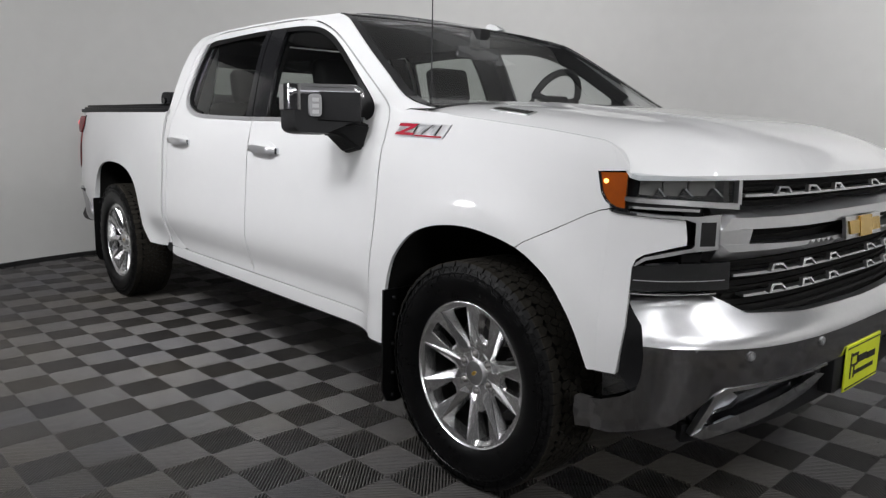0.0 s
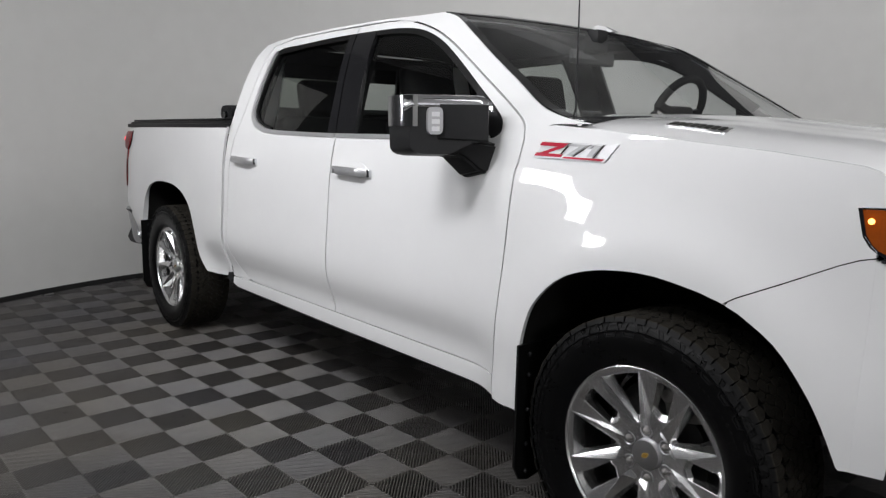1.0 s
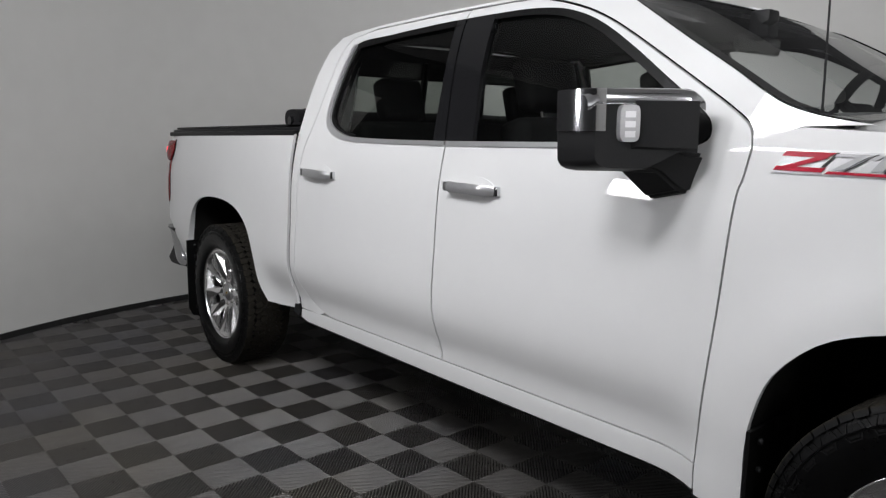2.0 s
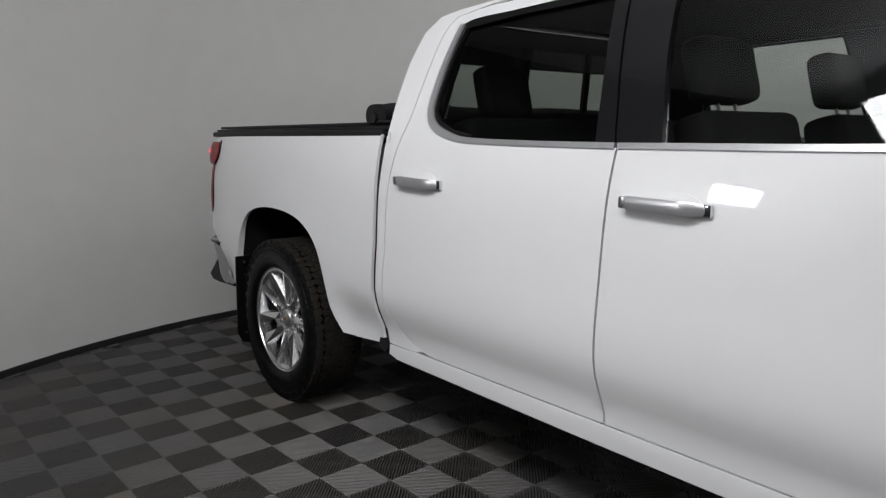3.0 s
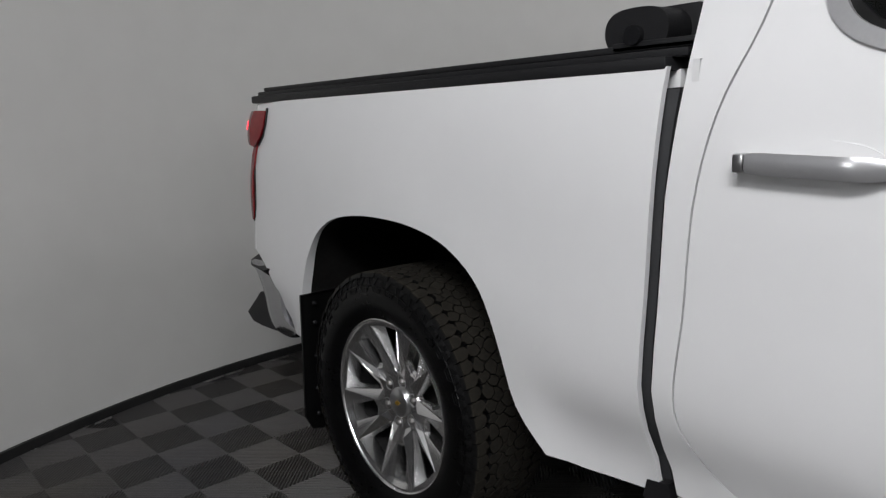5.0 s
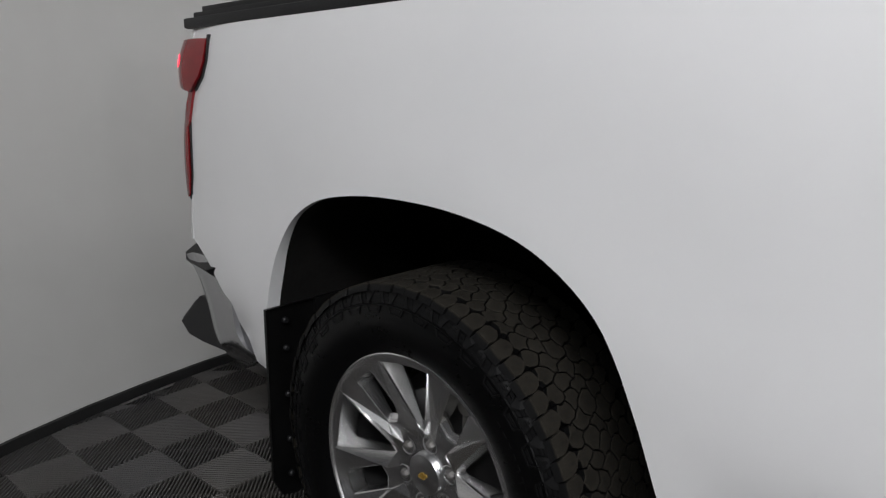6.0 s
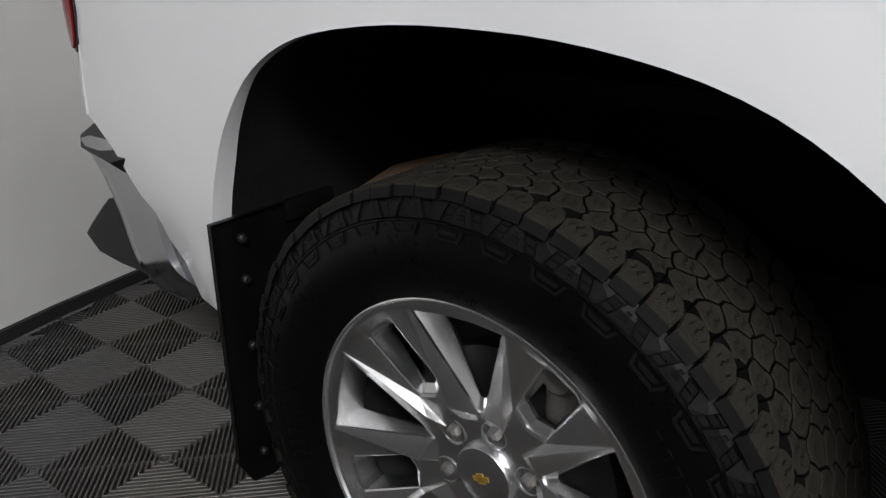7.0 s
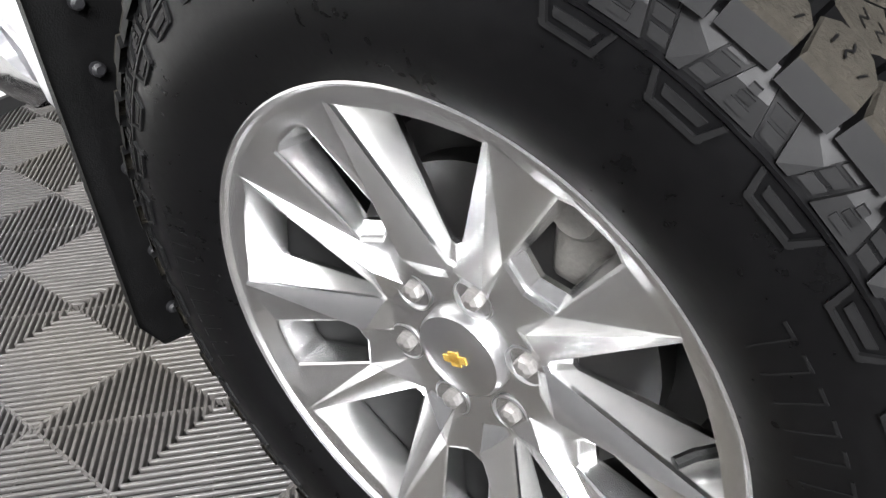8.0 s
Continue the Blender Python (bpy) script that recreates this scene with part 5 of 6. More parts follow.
# headlamps
for q in (1, -1):
    f = (lambda p: nz(p)) if q > 0 else (lambda p: mirror_u(nz(p)))
    house = part("headlamp", sheet(f([(85, 1.168), (60, 1.160), (38, 1.152), (37, 1.082), (60, 1.094), (85, 1.10)]), on_nose(-0.045), step=0.05, thick=0.02), GLOSSB, truck, "clear headlamp with an amber corner lens")
    for a0, a1 in ((76, 66), (64, 55), (53, 44)):
        am = (a0 + a1) / 2
        part("reflector", sheet(f([(a0 + 0.6, 1.153), (a1 - 0.6, 1.148), (a1 - 0.6, 1.104), (a0 + 0.6, 1.108)]), on_nose(lambda z: -0.040 + 0.4 * max(0.0, 1.128 - z)), step=0.015, thick=0.02), CAST, house)
        part("projector", sheet(f([(a1 + 1.2, 1.128), (a1 - 1.6, 1.106), (a1 + 3.4, 1.107)]), on_nose(-0.020), step=0.02, thick=0.02), GLOSSB, house)
        part("projector_edge", sheet(f([(a1 + 1.6, 1.128), (a1 + 1.0, 1.129), (a1 - 2.2, 1.1055), (a1 - 1.6, 1.1045)]), on_nose(-0.017), step=0.02, thick=0.01), CHROME, house)
    part("lamp_trim", sheet(f([(82, 1.101), (60, 1.097), (37.5, 1.087), (37.5, 1.070), (60, 1.083), (80, 1.088), (82, 1.09)]), on_nose(0.002), step=0.04, thick=0.02), SATIN, house)
    part("lamp_trim", sheet(f([(80, 1.076), (60, 1.074), (51, 1.071), (51, 1.063), (60, 1.066), (80, 1.069)]), on_nose(-0.004), step=0.04, thick=0.02), CHROME, house)
    part("lamp_trim", sheet(f([(84, 1.086), (60, 1.082), (50, 1.078), (50, 1.062), (60, 1.064), (84, 1.070)]), on_nose(-0.012), step=0.04, thick=0.02), BLACK, house)
    part("lamp_lens", sheet(f([(80, 1.170), (60, 1.162), (37.5, 1.153), (37.5, 1.084), (60, 1.095), (80, 1.099)]), on_nose(0.0), step=0.04, thick=0.006), LENS, house)
    part("lamp_edge", sheet(f([(38.5, 1.153), (37.3, 1.153), (37.0, 1.084), (38.2, 1.084)]), on_nose(0.003), step=0.04, thick=0.02), SATIN, house)
    s = -q
    amber = [(0.510, 1.166), (0.525, 1.112), (0.538, 1.092), (0.5504, 1.080), (0.5504, 1.1675)]
    part("amber_lens", sheet(amber, on_side(s, -0.003), step=0.02, thick=0.01), AMBER, house, "amber corner lens")
    part("amber_lens", sheet(f([(89.9, 1.1675), (82, 1.169), (82, 1.066), (86, 1.070), (89.9, 1.080)]), on_nose(-0.003), step=0.02, thick=0.01), AMBER, house, "amber corner lens")
    part("lamp_rim", sheet([(0.503, 1.170), (0.519, 1.108), (0.534, 1.086), (0.5504, 1.073), (0.5504, 1.080), (0.538, 1.092), (0.525, 1.112), (0.511, 1.168)], on_side(s, 0.0), step=0.02, thick=0.02), GLOSSB, house)
    part("lamp_rim", sheet(f([(89.9, 1.073), (86, 1.062), (80, 1.058), (80, 1.066), (86, 1.070), (89.9, 1.080)]), on_nose(0.0), step=0.02, thick=0.02), GLOSSB, house)
    bm = bmesh.new()
    bmesh.ops.create_icosphere(bm, subdivisions=2, radius=0.007)
    bm.transform(Matrix.Translation(on_side(s, 0.0)(0.532, 1.142, 0.0)))
    part("bulb", bm, BULB, house, "lit amber bulb")

# bumper: a sloping upper face and a lower face that meet in a crease
def bump_out(z):
    return interp([0.38, 0.44, 0.56, 0.66, 0.69, 0.73, 0.82], [0.0, 0.008, 0.022, 0.034, 0.036, 0.004, -0.055], z)


CREASE = [(69.5, 0.690), (60, 0.688), (43, 0.684), (32, 0.680), (15, 0.678), (0, 0.678)]
top = [(69.5, 0.695), (70.5, 0.74), (76, 0.79), (78.5, 0.806), (78.5, 0.818), (60, 0.822), (43, 0.822), (37, 0.795), (32, 0.764), (15, 0.748), (0, 0.742)]
left = [(89.9, 0.40), (89.9, 0.498), (84, 0.507), (76, 0.530), (71, 0.555), (69.5, 0.60), (69.0, 0.66)]
bottom = [(80, 0.405), (66, 0.432), (57, 0.450), (50, 0.500), (45, 0.545), (41, 0.563), (30, 0.567), (12, 0.570), (0, 0.570)]
# lower face in darkened chrome: the dark floor's reflection put into its colour
bumper = nose_band("front_bumper", left + CREASE, [(89.9, 0.40)] + bottom, DARKCHROME, truck, out=bump_out, thick=0.04, step=0.022, label="chrome front bumper")
nose_band("bumper_top", top, [(a, z + 0.0005) for a, z in CREASE], SATIN, bumper, out=bump_out, thick=0.03, step=0.022)
for q, s in ((1, -1), (-1, 1)):
    part("bumper_wing", sheet([(0.495, 0.392), (0.487, 0.44), (0.49, 0.487), (0.508, 0.500), (0.5504, 0.498), (0.5504, 0.40)], on_side(s, -0.004), step=0.03, thick=0.03), DARKCHROME, bumper)
nose_part("air_intake", [(77.5, 0.79), (70, 0.745), (68, 0.66), (69, 0.60), (70, 0.56), (74, 0.54), (79.5, 0.585)], BLACK, bumper, out=-0.02, thick=0.02)
nose_part("fog_recess", [(52, 0.50), (45, 0.55), (41, 0.57), (9, 0.575), (7, 0.56), (10, 0.52), (18, 0.49), (30, 0.46), (48, 0.415)], GLOSSB, bumper, out=-0.01, thick=0.02)
rib = [(49, 0.424), (46.5, 0.470), (43.5, 0.535), (41, 0.553), (30, 0.556), (9, 0.563), (9, 0.569), (30, 0.565), (42, 0.563), (45, 0.545), (48.5, 0.475), (51, 0.424)]
nose_part("fog_trim", rib, SATIN, bumper, out=0.026, thick=0.03, step=0.02)
nose_part("fog_trim", [(51, 0.424), (46, 0.455), (40, 0.472), (30, 0.500), (18, 0.532), (13, 0.552), (10, 0.54), (14, 0.505), (28, 0.452), (47, 0.412)], CHROME, bumper, out=lambda z: 0.030, thick=0.03, step=0.02)
nose_part("fog_lamp", [(43, 0.532), (37, 0.546), (34, 0.520), (37, 0.492), (43.5, 0.478)], LENS, bumper, out=0.004, thick=0.01)
nose_part("fog_reflector", [(42.5, 0.527), (37.5, 0.540), (35, 0.520), (37.5, 0.497), (43, 0.484)], SATIN, bumper, out=-0.008, thick=0.01)
nose_band("valance", [(52, 0.44), (30, 0.47), (9, 0.57), (0, 0.575)], [(52, 0.385), (30, 0.40), (9, 0.41), (0, 0.41)], BLACK, bumper, out=-0.015, thick=0.03)
for a in (36, 13):
    for q in (1, -1):
        u, z = q * arc(a), 0.658
        ring = [(u + 0.014 * math.cos(t), z + 0.014 * math.sin(t)) for t in (2 * math.pi * k / 16 for k in range(16))]
        part("parking_sensor", sheet(ring, on_nose(0.038), step=0.03, thick=0.01), SATIN, bumper)
        ring = [(u + 0.008 * math.cos(t), z + 0.008 * math.sin(t)) for t in (2 * math.pi * k / 12 for k in range(12))]
        part("sensor_eye", sheet(ring, on_nose(0.040), step=0.03, thick=0.004), GREYP, bumper)
part("plate_bracket", rbox(0.905, 0.955, -0.25, 0.19, 0.445, 0.625, 0.015), BLACK, bumper)
plate = part("licence_plate", rbox(0.960, 0.966, -0.185, 0.125, 0.440, 0.600, 0.002, 1), YELLOW, truck, "bright yellow dealer plate with dark marks")
bm = bmesh.new()
for y0, y1, z0, z1 in ((-0.115, -0.105, 0.48, 0.57), (-0.10, -0.06, 0.555, 0.565), (-0.06, -0.05, 0.52, 0.565), (-0.10, -0.06, 0.52, 0.528), (-0.085, -0.075, 0.48, 0.52), (-0.045, 0.03, 0.525, 0.55), (0.035, 0.11, 0.522, 0.545), (-0.07, 0.10, 0.488, 0.502), (-0.148, 0.148, 0.449, 0.453), (-0.148, 0.148, 0.587, 0.591)):
    box(bm, 0.9665, 0.968, y0 - 0.03, y1 - 0.03, z0, z1)
part("plate_marks", bm, INK, plate, "dark bars of lettering", smooth=False)

# ---- side details ----
for s, _ in SIDES:
    fd, rd = doors[s]
    # mirror: base on the door, arm, shell, bright cap and lamp
    def mir(u, v, w):
        """u from the door outwards, v forwards, w up."""
        return Vector((-0.690 - 0.150 * u + 0.14 * v, s * (0.985 + 0.246 * u + 0.03 * v), 1.290 + 0.150 * w))

    def shell(u0, u1, w0, w1, v0, v1, r, taper=0.0):
        bm = bmesh.new()
        n, m = 20, 10
        rings = []
        for i in range(m + 1):
            t = i / m
            v = v0 + (v1 - v0) * t
            k = 1 - taper * max(0.0, t) ** 2.2
            ring = []
            for j in range(n):
                a = 2 * math.pi * j / n
                c, d = math.cos(a), math.sin(a)
                cu = math.copysign(abs(c) ** 0.36, c) * k
                cw = math.copysign(abs(d) ** 0.36, d) * k
                uu = (u0 + u1) / 2 + (u1 - u0) / 2 * cu
                drop = 0.24 * min(1.0, max(0.0, (uu - 0.25) / 0.25)) if d < -0.2 else 0.0
                ring.append(bm.verts.new(mir(uu, v, (w0 + w1) / 2 + (w1 - w0) / 2 * cw - drop)))
            rings.append(ring)
        for A, B in zip(rings, rings[1:]):
            for j in range(n):
                bm.faces.new((A[j], A[(j + 1) % n], B[(j + 1) % n], B[j]))
        bm.faces.new(rings[0])
        bm.faces.new(rings[-1])
        return bm

    mirror = part("door_mirror", shell(0.0, 1.0, -0.08, 1.0, -0.30, 0.55, 0.1, 0.12), BLACK, fd, "black door mirror with a chrome cap")
    bm = bmesh.new()
    prev = None
    for u in [k / 14 for k in range(15)]:
        e = 0.10 * max(0.0, (u - 0.90) / 0.10) ** 2 + 0.10 * max(0.0, (0.10 - u) / 0.10) ** 2
        now = [bm.verts.new(mir(u * 1.012, v, w - e)) for v, w in ((-0.25, 1.03), (0.1, 1.035), (0.38, 1.02), (0.50, 0.98), (0.57, 0.90), (0.585, 0.76))]
        if prev:
            for i in range(5):
                bm.faces.new((prev[i], now[i], now[i + 1], prev[i + 1]))
        prev = now
    part("mirror_cap", bm, DARKCHROME, mirror, "chrome mirror cap")
    bm = bmesh.new()
    prev = None
    for w in [1.0 - k / 8 * 0.66 for k in range(9)]:
        now = [bm.verts.new(mir(u, v, w)) for u, v in ((0.86, 0.590), (0.90, 0.580), (0.96, 0.55), (1.005, 0.44), (1.022, 0.10), (1.02, -0.25))]
        if prev:
            for i in range(5):
                bm.faces.new((prev[i], now[i], now[i + 1], prev[i + 1]))
        prev = now
    part("mirror_cap", bm, DARKCHROME, mirror, "chrome mirror cap")
    bm = bmesh.new()
    vs = [mir(u, v, w) for u, v, w in ((0.06, 0.60, 0.80), (0.60, 0.60, 0.80), (0.60, 0.60, 0.10), (0.06, 0.60, 0.06))]
    lo = [mir(u, v, w) for u, v, w in ((0.03, 0.52, 0.86), (0.64, 0.52, 0.86), (0.64, 0.52, 0.04), (0.03, 0.52, 0.0))]
    A, B = [bm.verts.new(p) for p in vs], [bm.verts.new(p) for p in lo]
    bm.faces.new(A)
    for i in range(4):
        bm.faces.new((A[i], A[(i + 1) % 4], B[(i + 1) % 4], B[i]))
    part("mirror_panel", bm, BLACK, mirror)
    bm = bmesh.new()
    ring = [(0.670 + 0.085 * math.copysign(abs(math.cos(t)) ** 0.5, math.cos(t)), 0.46 + 0.29 * math.copysign(abs(math.sin(t)) ** 0.4, math.sin(t))) for t in (2 * math.pi * k / 24 for k in range(24))]
    A, B = [bm.verts.new(mir(u, 0.645, w)) for u, w in ring], [bm.verts.new(mir(u, 0.54, w)) for u, w in ring]
    bm.faces.new(A)
    for i in range(24):
        bm.faces.new((A[i], A[(i + 1) % 24], B[(i + 1) % 24], B[i]))
    part("signal_lamp", bm, GREYP, mirror, "clear vertical signal lamp")
    for k in range(3):
        bm = bmesh.new()
        w = 0.24 + 0.155 * k
        vs = [bm.verts.new(mir(u, 0.650, ww)) for u, ww in ((0.625, w), (0.715, w), (0.715, w + 0.10), (0.625, w + 0.10))]
        bm.faces.new(vs)
        part("signal_facet", bm, SATIN, mirror, smooth=False)
    bm = bmesh.new()
    bm.faces.new([bm.verts.new(mir(u, -0.31, w)) for u, w in ((0.05, 0.0), (0.95, 0.0), (0.95, 0.93), (0.05, 0.93))])
    part("mirror_glass", bm, CHROME, mirror, "mirror glass", smooth=False)
    # arm
    bm = bmesh.new()
    secs = [([(-0.765, 1.166), (-0.660, 1.188), (-0.632, 1.285), (-0.70, 1.30), (-0.80, 1.29)], 0.0), ([(-0.775, 1.170), (-0.672, 1.192), (-0.650, 1.285), (-0.72, 1.30), (-0.82, 1.29)], 0.028), ([(-0.83, 1.245), (-0.71, 1.245), (-0.69, 1.30), (-0.74, 1.31), (-0.85, 1.30)], 0.09), ([(-0.845, 1.250), (-0.755, 1.252), (-0.74, 1.30), (-0.78, 1.31), (-0.87, 1.30)], 0.15)]
    rings = [[bm.verts.new((x, s * (side_y(x, z) - 0.006 + o), z)) for x, z in sec] for sec, o in secs]
    for A, B in zip(rings, rings[1:]):
        for i in range(5):
            bm.faces.new((A[i], A[(i + 1) % 5], B[(i + 1) % 5], B[i]))
    bm.faces.new(rings[-1])
    bmesh.ops.bevel(bm, geom=[e for e in bm.edges if len(e.link_faces) == 2], offset=0.008, segments=2, affect="EDGES")
    part("mirror_arm", bm, BLACK, mirror)
    # black sail panel in the window's front corner
    part("mirror_sail", sheet([(-0.655, 1.31), (-0.63, 1.33), (-0.638, 1.365), (-0.69, 1.408), (-0.80, 1.485), (-0.79, 1.32)], on_side(s, -0.001), step=0.04, thick=0.016), BLACK, fd)
    # slanted badge, red and silver
    badge = part("side_badge", sheet([(-0.458, 1.248), (-0.420, 1.300), (-0.140, 1.292), (-0.178, 1.243)], on_side(s, 0.004), step=0.03, thick=0.006), SATIN, truck, "slanted red and silver trim badge")
    strokes = (([(-0.428, 1.297), (-0.436, 1.286), (-0.338, 1.283), (-0.318, 1.294)], RED), ([(-0.362, 1.284), (-0.332, 1.283), (-0.402, 1.262), (-0.434, 1.263)], RED), ([(-0.445, 1.264), (-0.453, 1.254), (-0.345, 1.2515), (-0.338, 1.261)], RED),
               ([(-0.33, 1.2545), (-0.338, 1.249), (-0.188, 1.2455), (-0.182, 1.251)], RED), ([(-0.318, 1.292), (-0.322, 1.286), (-0.258, 1.284), (-0.240, 1.2905)], GREYP), ([(-0.278, 1.285), (-0.258, 1.284), (-0.300, 1.258), (-0.322, 1.2585)], GREYP), ([(-0.222, 1.290), (-0.196, 1.289), (-0.224, 1.2555), (-0.246, 1.256)], GREYP), ([(-0.236, 1.290), (-0.222, 1.290), (-0.238, 1.279), (-0.254, 1.280)], GREYP),
               ([(-0.318, 1.2945), (-0.312, 1.2945), (-0.342, 1.262), (-0.348, 1.262)], INK), ([(-0.238, 1.2915), (-0.234, 1.2915), (-0.296, 1.255), (-0.300, 1.255)], INK), ([(-0.192, 1.2905), (-0.188, 1.2905), (-0.218, 1.2525), (-0.222, 1.2525)], INK))
    for pts, m in strokes:
        part("badge_stroke", sheet(pts, on_side(s, 0.007), step=0.02, thick=0.004), m, badge)
    # hood plaque, with bars for its lettering
    plaque = part("hood_plaque", sheet([(-0.085, 0.772), (-0.078, 0.826), (0.112, 0.838), (0.106, 0.784)], lambda x, y, d: Vector((x, s * y, hood_z(x, y) + 0.004 - d)), step=0.02, thick=0.004), SATIN, truck, "small silver hood plaque with dark lettering bars")
    for k in range(8):
        x0 = -0.076 + 0.0225 * k
        part("lettering_bar", sheet([(x0, 0.782 + 0.0014 * k), (x0 + 0.015, 0.783 + 0.0014 * k), (x0 + 0.019, 0.818 + 0.0014 * k), (x0 + 0.004, 0.817 + 0.0014 * k)], lambda x, y, d: Vector((x, s * y, hood_z(x, y) + 0.0065 - d)), step=0.02, thick=0.003), INK, plaque)
    part("screen_wiper", tube([(-0.46, s * 0.10, 1.388), (-0.425, s * 0.40, 1.380), (-0.43, s * 0.70, 1.368), (-0.47, s * 0.78, 1.366)], 0.009, 8), BLACK, truck)
# cowl strip below the windscreen
part("cowl_panel", sheet([(-1, 0), (1, 0), (1, 1), (-1, 1)], lambda u, v, d: Vector((-0.40 - 0.10 * v - 0.06 * abs(u) ** 2 + 0.10 * (1 - abs(u) ** 2), u * 0.86, 1.362 - 0.02 * abs(u) ** 3 + 0.012 * v - d)), step=0.2), BLACK, truck)
# aerial on the fender and fin on the roof
part("aerial", tube([(-0.420, -0.815, 1.335), (-0.421, -0.815, 1.36), (-0.422, -0.813, 1.40), (-0.432, -0.806, 2.12)], [0.012, 0.011, 0.003, 0.002], 8), BLACK, truck)
bm = bmesh.new()
fin = [(-1.15, 0.0), (-1.21, 0.030), (-1.255, 0.042), (-1.28, 0.040), (-1.29, 0.0)]
A = [bm.verts.new((x, 0.34 - 0.022 * (1 - h / 0.06), roof_z(-1.2, 0.34) - 0.004 + h)) for x, h in fin]
B = [bm.verts.new((x, 0.34 + 0.022 * (1 - h / 0.06), roof_z(-1.2, 0.34) - 0.004 + h)) for x, h in fin]
bm.faces.new(A)
bm.faces.new(B)
for i in range(5):
    bm.faces.new((A[i], A[(i + 1) % 5], B[(i + 1) % 5], B[i]))
part("roof_fin", bm, PAINT, truck)

# ---- inside the cab ----
part("headliner", sheet([(-1.12, -0.66), (-1.12, 0.66), (-2.68, 0.66), (-2.68, -0.66)], lambda x, y, d: Vector((x, y, roof_z(x, y * 1.05) - 0.035 - d)), step=0.2), HEADLINER, truck)
part("cab_floor", rbox(-2.74, -0.50, -0.88, 0.88, 0.52, 0.56, 0.01), TRIM_IN, truck)
part("firewall", rbox(-0.62, -0.58, -0.86, 0.86, 0.54, 1.33, 0.01), TRIM_IN, truck)
dash = bmesh.new()
prev = None
for y in [-0.84 + 0.12 * k for k in range(15)]:
    hump = 0.05 * math.exp(-(((y - 0.42) / 0.20) ** 2))
    now = [dash.verts.new((x, y, z)) for x, z in ((-0.52, 1.32), (-0.60, 1.345), (-0.70, 1.345 + hump * 0.6), (-0.76, 1.335 + hump), (-0.80, 1.27 + hump * 0.5), (-0.79, 1.10), (-0.77, 0.85))]
    if prev:
        for i in range(6):
            dash.faces.new((prev[i], now[i], now[i + 1], prev[i + 1]))
    prev = now
part("dashboard", dash, TRIM_IN, truck, "dark dashboard")
rim = [(-0.865 + 0.075 * math.sin(t), 0.46 + 0.185 * math.cos(t), 1.42 + 0.165 * math.sin(t)) for t in (2 * math.pi * k / 32 for k in range(32))]
steering = part("steering_wheel", tube(rim, 0.019, 10, closed=True), TRIM_IN, truck, "dark leather steering wheel")
part("steering_hub", rbox(-0.875, -0.825, 0.38, 0.54, 1.36, 1.46, 0.02), TRIM_IN, steering)
for a0 in (0.1, 2.9, 4.7):
    part("steering_spoke", tube([(-0.85, 0.46, 1.41), (-0.865 + 0.075 * math.sin(a0), 0.46 + 0.18 * math.cos(a0), 1.42 + 0.16 * math.sin(a0))], 0.022, 8), TRIM_IN, steering)
part("rear_view_mirror", rbox(-1.075, -1.045, -0.10, 0.20, 1.635, 1.70, 0.014), GLOSSB, truck, "interior rear-view mirror")
part("mirror_stalk", rbox(-1.08, -1.00, 0.01, 0.09, 1.69, 1.79, 0.015), BLACK, truck)
part("centre_console", rbox(-1.75, -1.05, -0.14, 0.14, 0.55, 1.02, 0.03), TRIM_IN, truck)


def seat(x, y, w, kind="front_seat"):
    """A seat with cushion, leaning backrest, headrest and posts."""
    cushion = part(kind, rbox(x - 0.02, x + 0.52, y - w / 2, y + w / 2, 0.72, 0.93, 0.05, 3), CLOTH, truck, "dark cloth seat")
    lean = Matrix.Translation((x, y, 0.90)) @ pose(0, 0, 0, 0, -14, 0)
    part("backrest", rbox(-0.13, 0.02, -w / 2, w / 2, -0.05, 0.525, 0.05, 3, lean), CLOTH, cushion)
    return cushion, lean


for y in (-0.41, 0.41):
    c, lean = seat(-1.45, y, 0.54)
    part("headrest", rbox(-0.13, -0.025, -0.15, 0.15, 0.565, 0.775, 0.045, 3, lean), CLOTH, c)
    for dy in (-0.05, 0.05):
        part("headrest_post", tube([lean @ Vector((-0.08, dy, 0.50)), lean @ Vector((-0.08, dy, 0.60))], 0.006, 8), STEEL, c)
c, lean = seat(-2.42, 0.0, 1.50, "rear_bench")
for y in (-0.44, 0.44):
    part("headrest", rbox(-0.14, -0.04, y - 0.13, y + 0.13, 0.545, 0.757, 0.04, 3, lean), CLOTH, c)
part("headrest", rbox(-0.14, -0.04, -0.16, 0.16, 0.48, 0.565, 0.03, 3, lean), CLOTH, c)
for s, _ in SIDES:
    part("door_trim", sheet([(-0.66, 1.29), (-1.6, 1.29), (-2.5, 1.29), (-2.62, 0.62), (-0.68, 0.60)], on_side(s, -0.07), step=0.2, thick=0.01), TRIM_IN, truck)
    part("pillar_trim", sheet([(-1.58, 1.29), (-1.74, 1.29), (-1.82, 1.76), (-1.63, 1.76)], on_side(s, -0.05), step=0.1, thick=0.02), TRIM_IN, truck)
    part("pillar_trim", sheet([(-2.55, 1.29), (-2.76, 1.29), (-2.68, 1.77), (-2.52, 1.76)], on_side(s, -0.05), step=0.1, thick=0.02), TRIM_IN, truck)
    part("roof_trim", sheet([(-0.72, 1.43), (-1.15, 1.715), (-1.5, 1.757), (-2.5, 1.74), (-2.52, 1.80), (-1.4, 1.81), (-1.05, 1.745), (-0.66, 1.47)], on_side(s, -0.03), step=0.1, thick=0.02), TRIM_IN, truck)

# ---- tiled floor ----
TS, RIB = 0.4, 0.0118


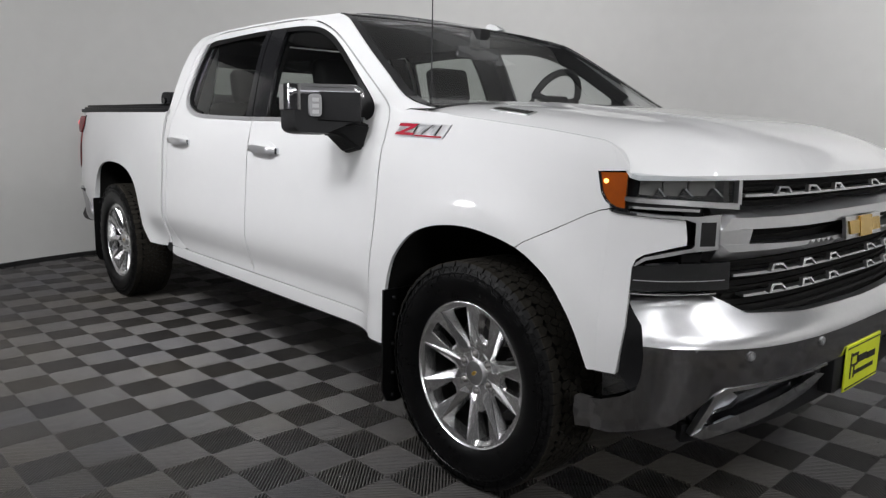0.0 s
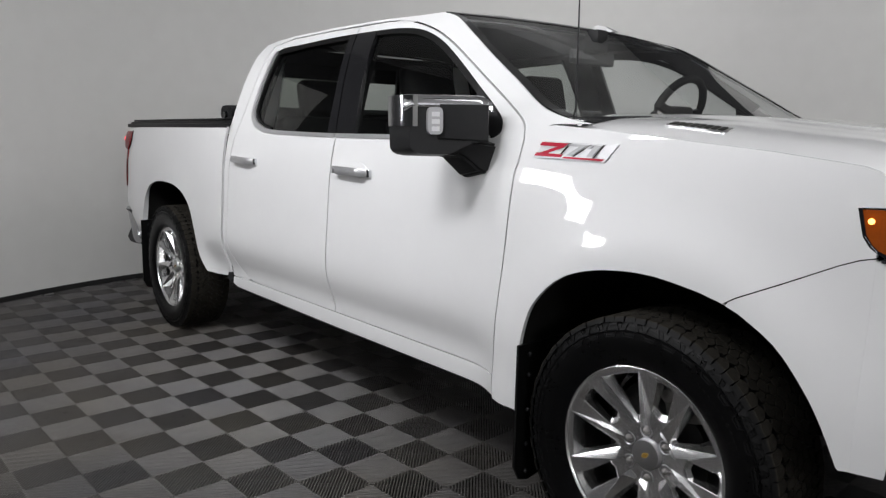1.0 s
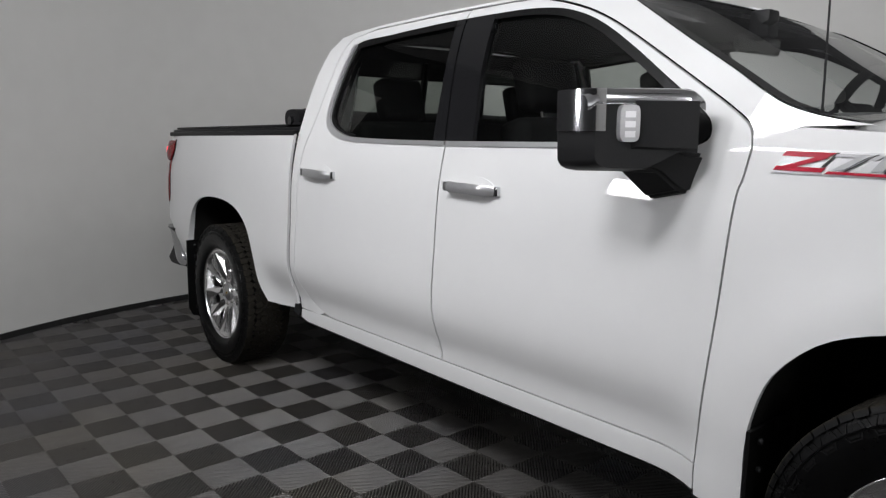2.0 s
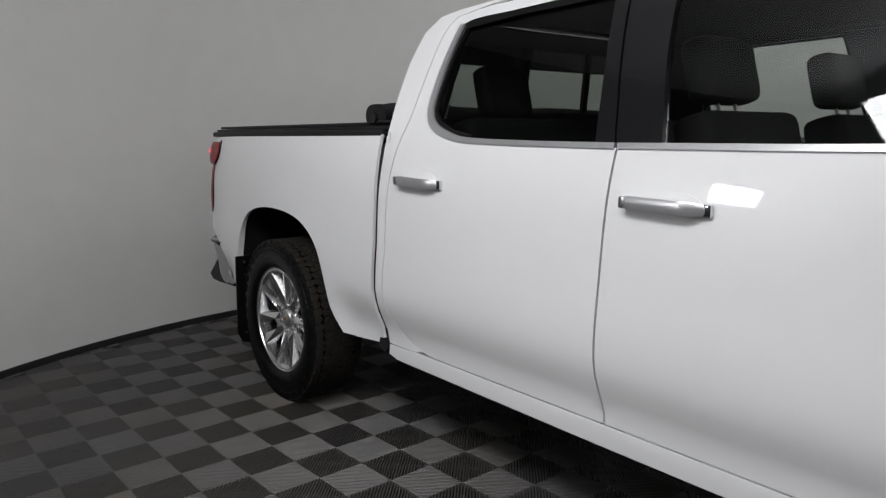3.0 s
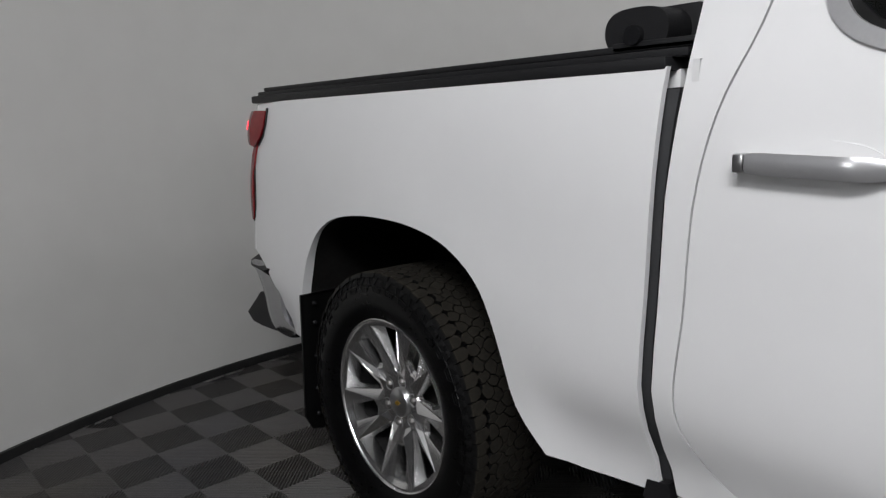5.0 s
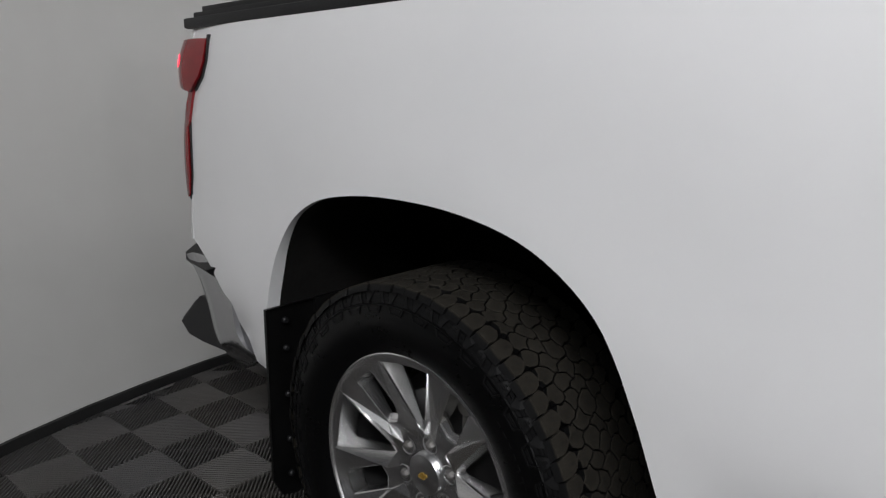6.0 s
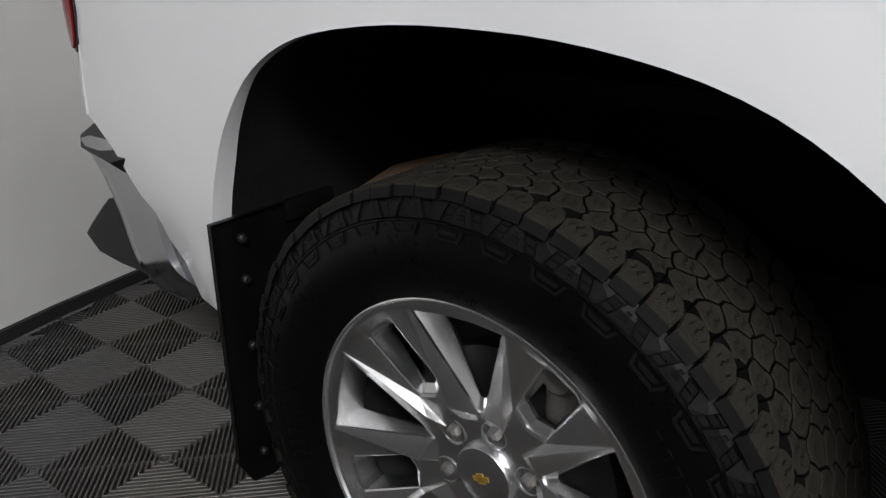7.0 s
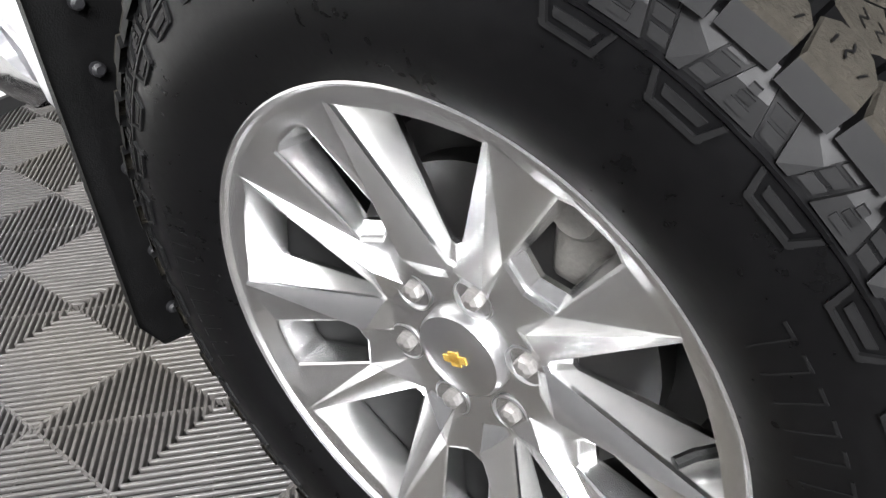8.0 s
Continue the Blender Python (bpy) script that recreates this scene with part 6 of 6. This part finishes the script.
def tile_geometry():
    """Verts and faces of one tile: four squares, ribbed along alternate diagonals, ribs proud of the bed."""
    vs, fs = [], []

    def slab(p, q, w, top, low, slope=0.8):
        d = (q - p).normalized()
        n = Vector((-d.y, d.x)) * w
        i = len(vs)
        for z in (top, low):
            k = slope if z == top else 1.0
            vs.extend(((*(p + n * k), z), (*(q + n * k), z), (*(q - n * k), z), (*(p - n * k), z)))
        fs.extend(((i, i + 1, i + 2, i + 3), (i, i + 4, i + 5, i + 1), (i + 1, i + 5, i + 6, i + 2), (i + 2, i + 6, i + 7, i + 3), (i + 3, i + 7, i + 4, i)))

    def rib(p, q, w, low):
        """A rib with rounded upper edges."""
        d = (q - p).normalized()
        n = Vector((-d.y, d.x)) * w
        i = len(vs)
        rows = ((1.0, low), (0.92, -0.0016), (0.50, -0.0002), (-0.50, -0.0002), (-0.92, -0.0016), (-1.0, low))
        for k, z in rows:
            vs.extend(((*(p + n * k), z), (*(q + n * k), z)))
        fs.extend((i + 2 * k, i + 2 * k + 2, i + 2 * k + 3, i + 2 * k + 1) for k in range(5))
        fs.extend(((i, i + 10, i + 8, i + 6, i + 4, i + 2), (i + 1, i + 3, i + 5, i + 7, i + 9, i + 11)))

    s = TS / 2
    for a in (0, 1):
        for b in (0, 1):
            o = Vector((a * s - s, b * s - s))
            dark = (a + b) % 2 == 0
            for k in range(-12, 13):
                c = k * RIB * math.sqrt(2)
                lo, hi = max(0.0, c) + 0.0008, min(s, s + c) - 0.0008
                if hi - lo < 0.006:
                    continue
                p, q = Vector((lo, lo - c)), Vector((hi, hi - c))
                if dark:
                    p, q = Vector((p.x, s - p.y)), Vector((q.x, s - q.y))
                rib(o + p, o + q, 0.0029, -0.017)
            # ties across the ribs, lower than their tops
            for k in range(-11, 12):
                c = (k + 0.5) * 0.0125 * math.sqrt(2)
                lo, hi = max(0.0, c) + 0.003, min(s, s + c) - 0.003
                if hi - lo < 0.01:
                    continue
                p, q = Vector((lo, lo - c)), Vector((hi, hi - c))
                if not dark:
                    p, q = Vector((p.x, s - p.y)), Vector((q.x, s - q.y))
                slab(o + p, o + q, 0.0012, -0.0152, -0.0175)
            p, q = (Vector((0.004, 0.004)), Vector((s - 0.004, s - 0.004))) if dark else (Vector((0.004, s - 0.004)), Vector((s - 0.004, 0.004)))
            slab(o + p, o + q, 0.0014, -0.005, -0.018)
    for u in (-s + 0.0016, s - 0.0016):
        slab(Vector((u, -s + 0.001)), Vector((u, s - 0.001)), 0.0018, -0.0030, -0.018)
        slab(Vector((-s + 0.001, u)), Vector((s - 0.001, u)), 0.0018, -0.0030, -0.018)
    return vs, fs


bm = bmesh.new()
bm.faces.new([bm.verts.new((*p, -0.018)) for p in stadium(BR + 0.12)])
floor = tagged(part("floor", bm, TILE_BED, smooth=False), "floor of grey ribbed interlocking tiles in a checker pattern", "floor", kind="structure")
tv, tf = tile_geometry()
tile_me = bpy.data.meshes.new("floor_tile")
tile_me.from_pydata(tv, [], tf)
tile_me.materials.append(TILE)
ANG = radians(2.2)
E1, E2, ORG = Vector((math.cos(ANG), math.sin(ANG))), Vector((-math.sin(ANG), math.cos(ANG))), Vector((-1.588, -1.832))
near, rest = [], []
for a in range(-16, 20):
    for b in range(-12, 16):
        c = ORG + E1 * TS * (a + 0.5) + E2 * TS * (b + 0.5)
        d = max(0.0, abs(c.x) - BX)
        if math.hypot(d, c.y) < BR - 0.30:
            (near if c.y < 0.3 and c.x < 2.2 else rest).append(c)
        elif math.hypot(d, c.y) < BR + 0.24:
            rest.append(c)
for c in near:
    t = new("floor_tile", tile_me)
    t.matrix_basis = pose(c.x, c.y, 0, 0, 0, 2.2)
    t.parent = floor
V0 = np.array(tv)
rot = np.array([[math.cos(ANG), -math.sin(ANG)], [math.sin(ANG), math.cos(ANG)]])
V0[:, :2] = V0[:, :2] @ rot.T
allv, allf = [], []
for n_, c in enumerate(rest):
    allv.append(V0 + np.array([c.x, c.y, 0.0]))
    allf += [tuple(i + n_ * len(tv) for i in f) for f in tf]
allv = np.concatenate(allv)
inside = np.hypot(np.maximum(0.0, np.abs(allv[:, 0]) - BX), allv[:, 1]) < BR + 0.06
allf = [f for f in allf if inside[f[0]] and inside[f[2]]]
me = bpy.data.meshes.new("floor_tiles_far")
me.from_pydata(allv.tolist(), [], allf)
me.materials.append(TILE)
far_tiles = new("floor_tiles_far", me)
far_tiles.parent = floor
tagged(far_tiles, kind="stuff")
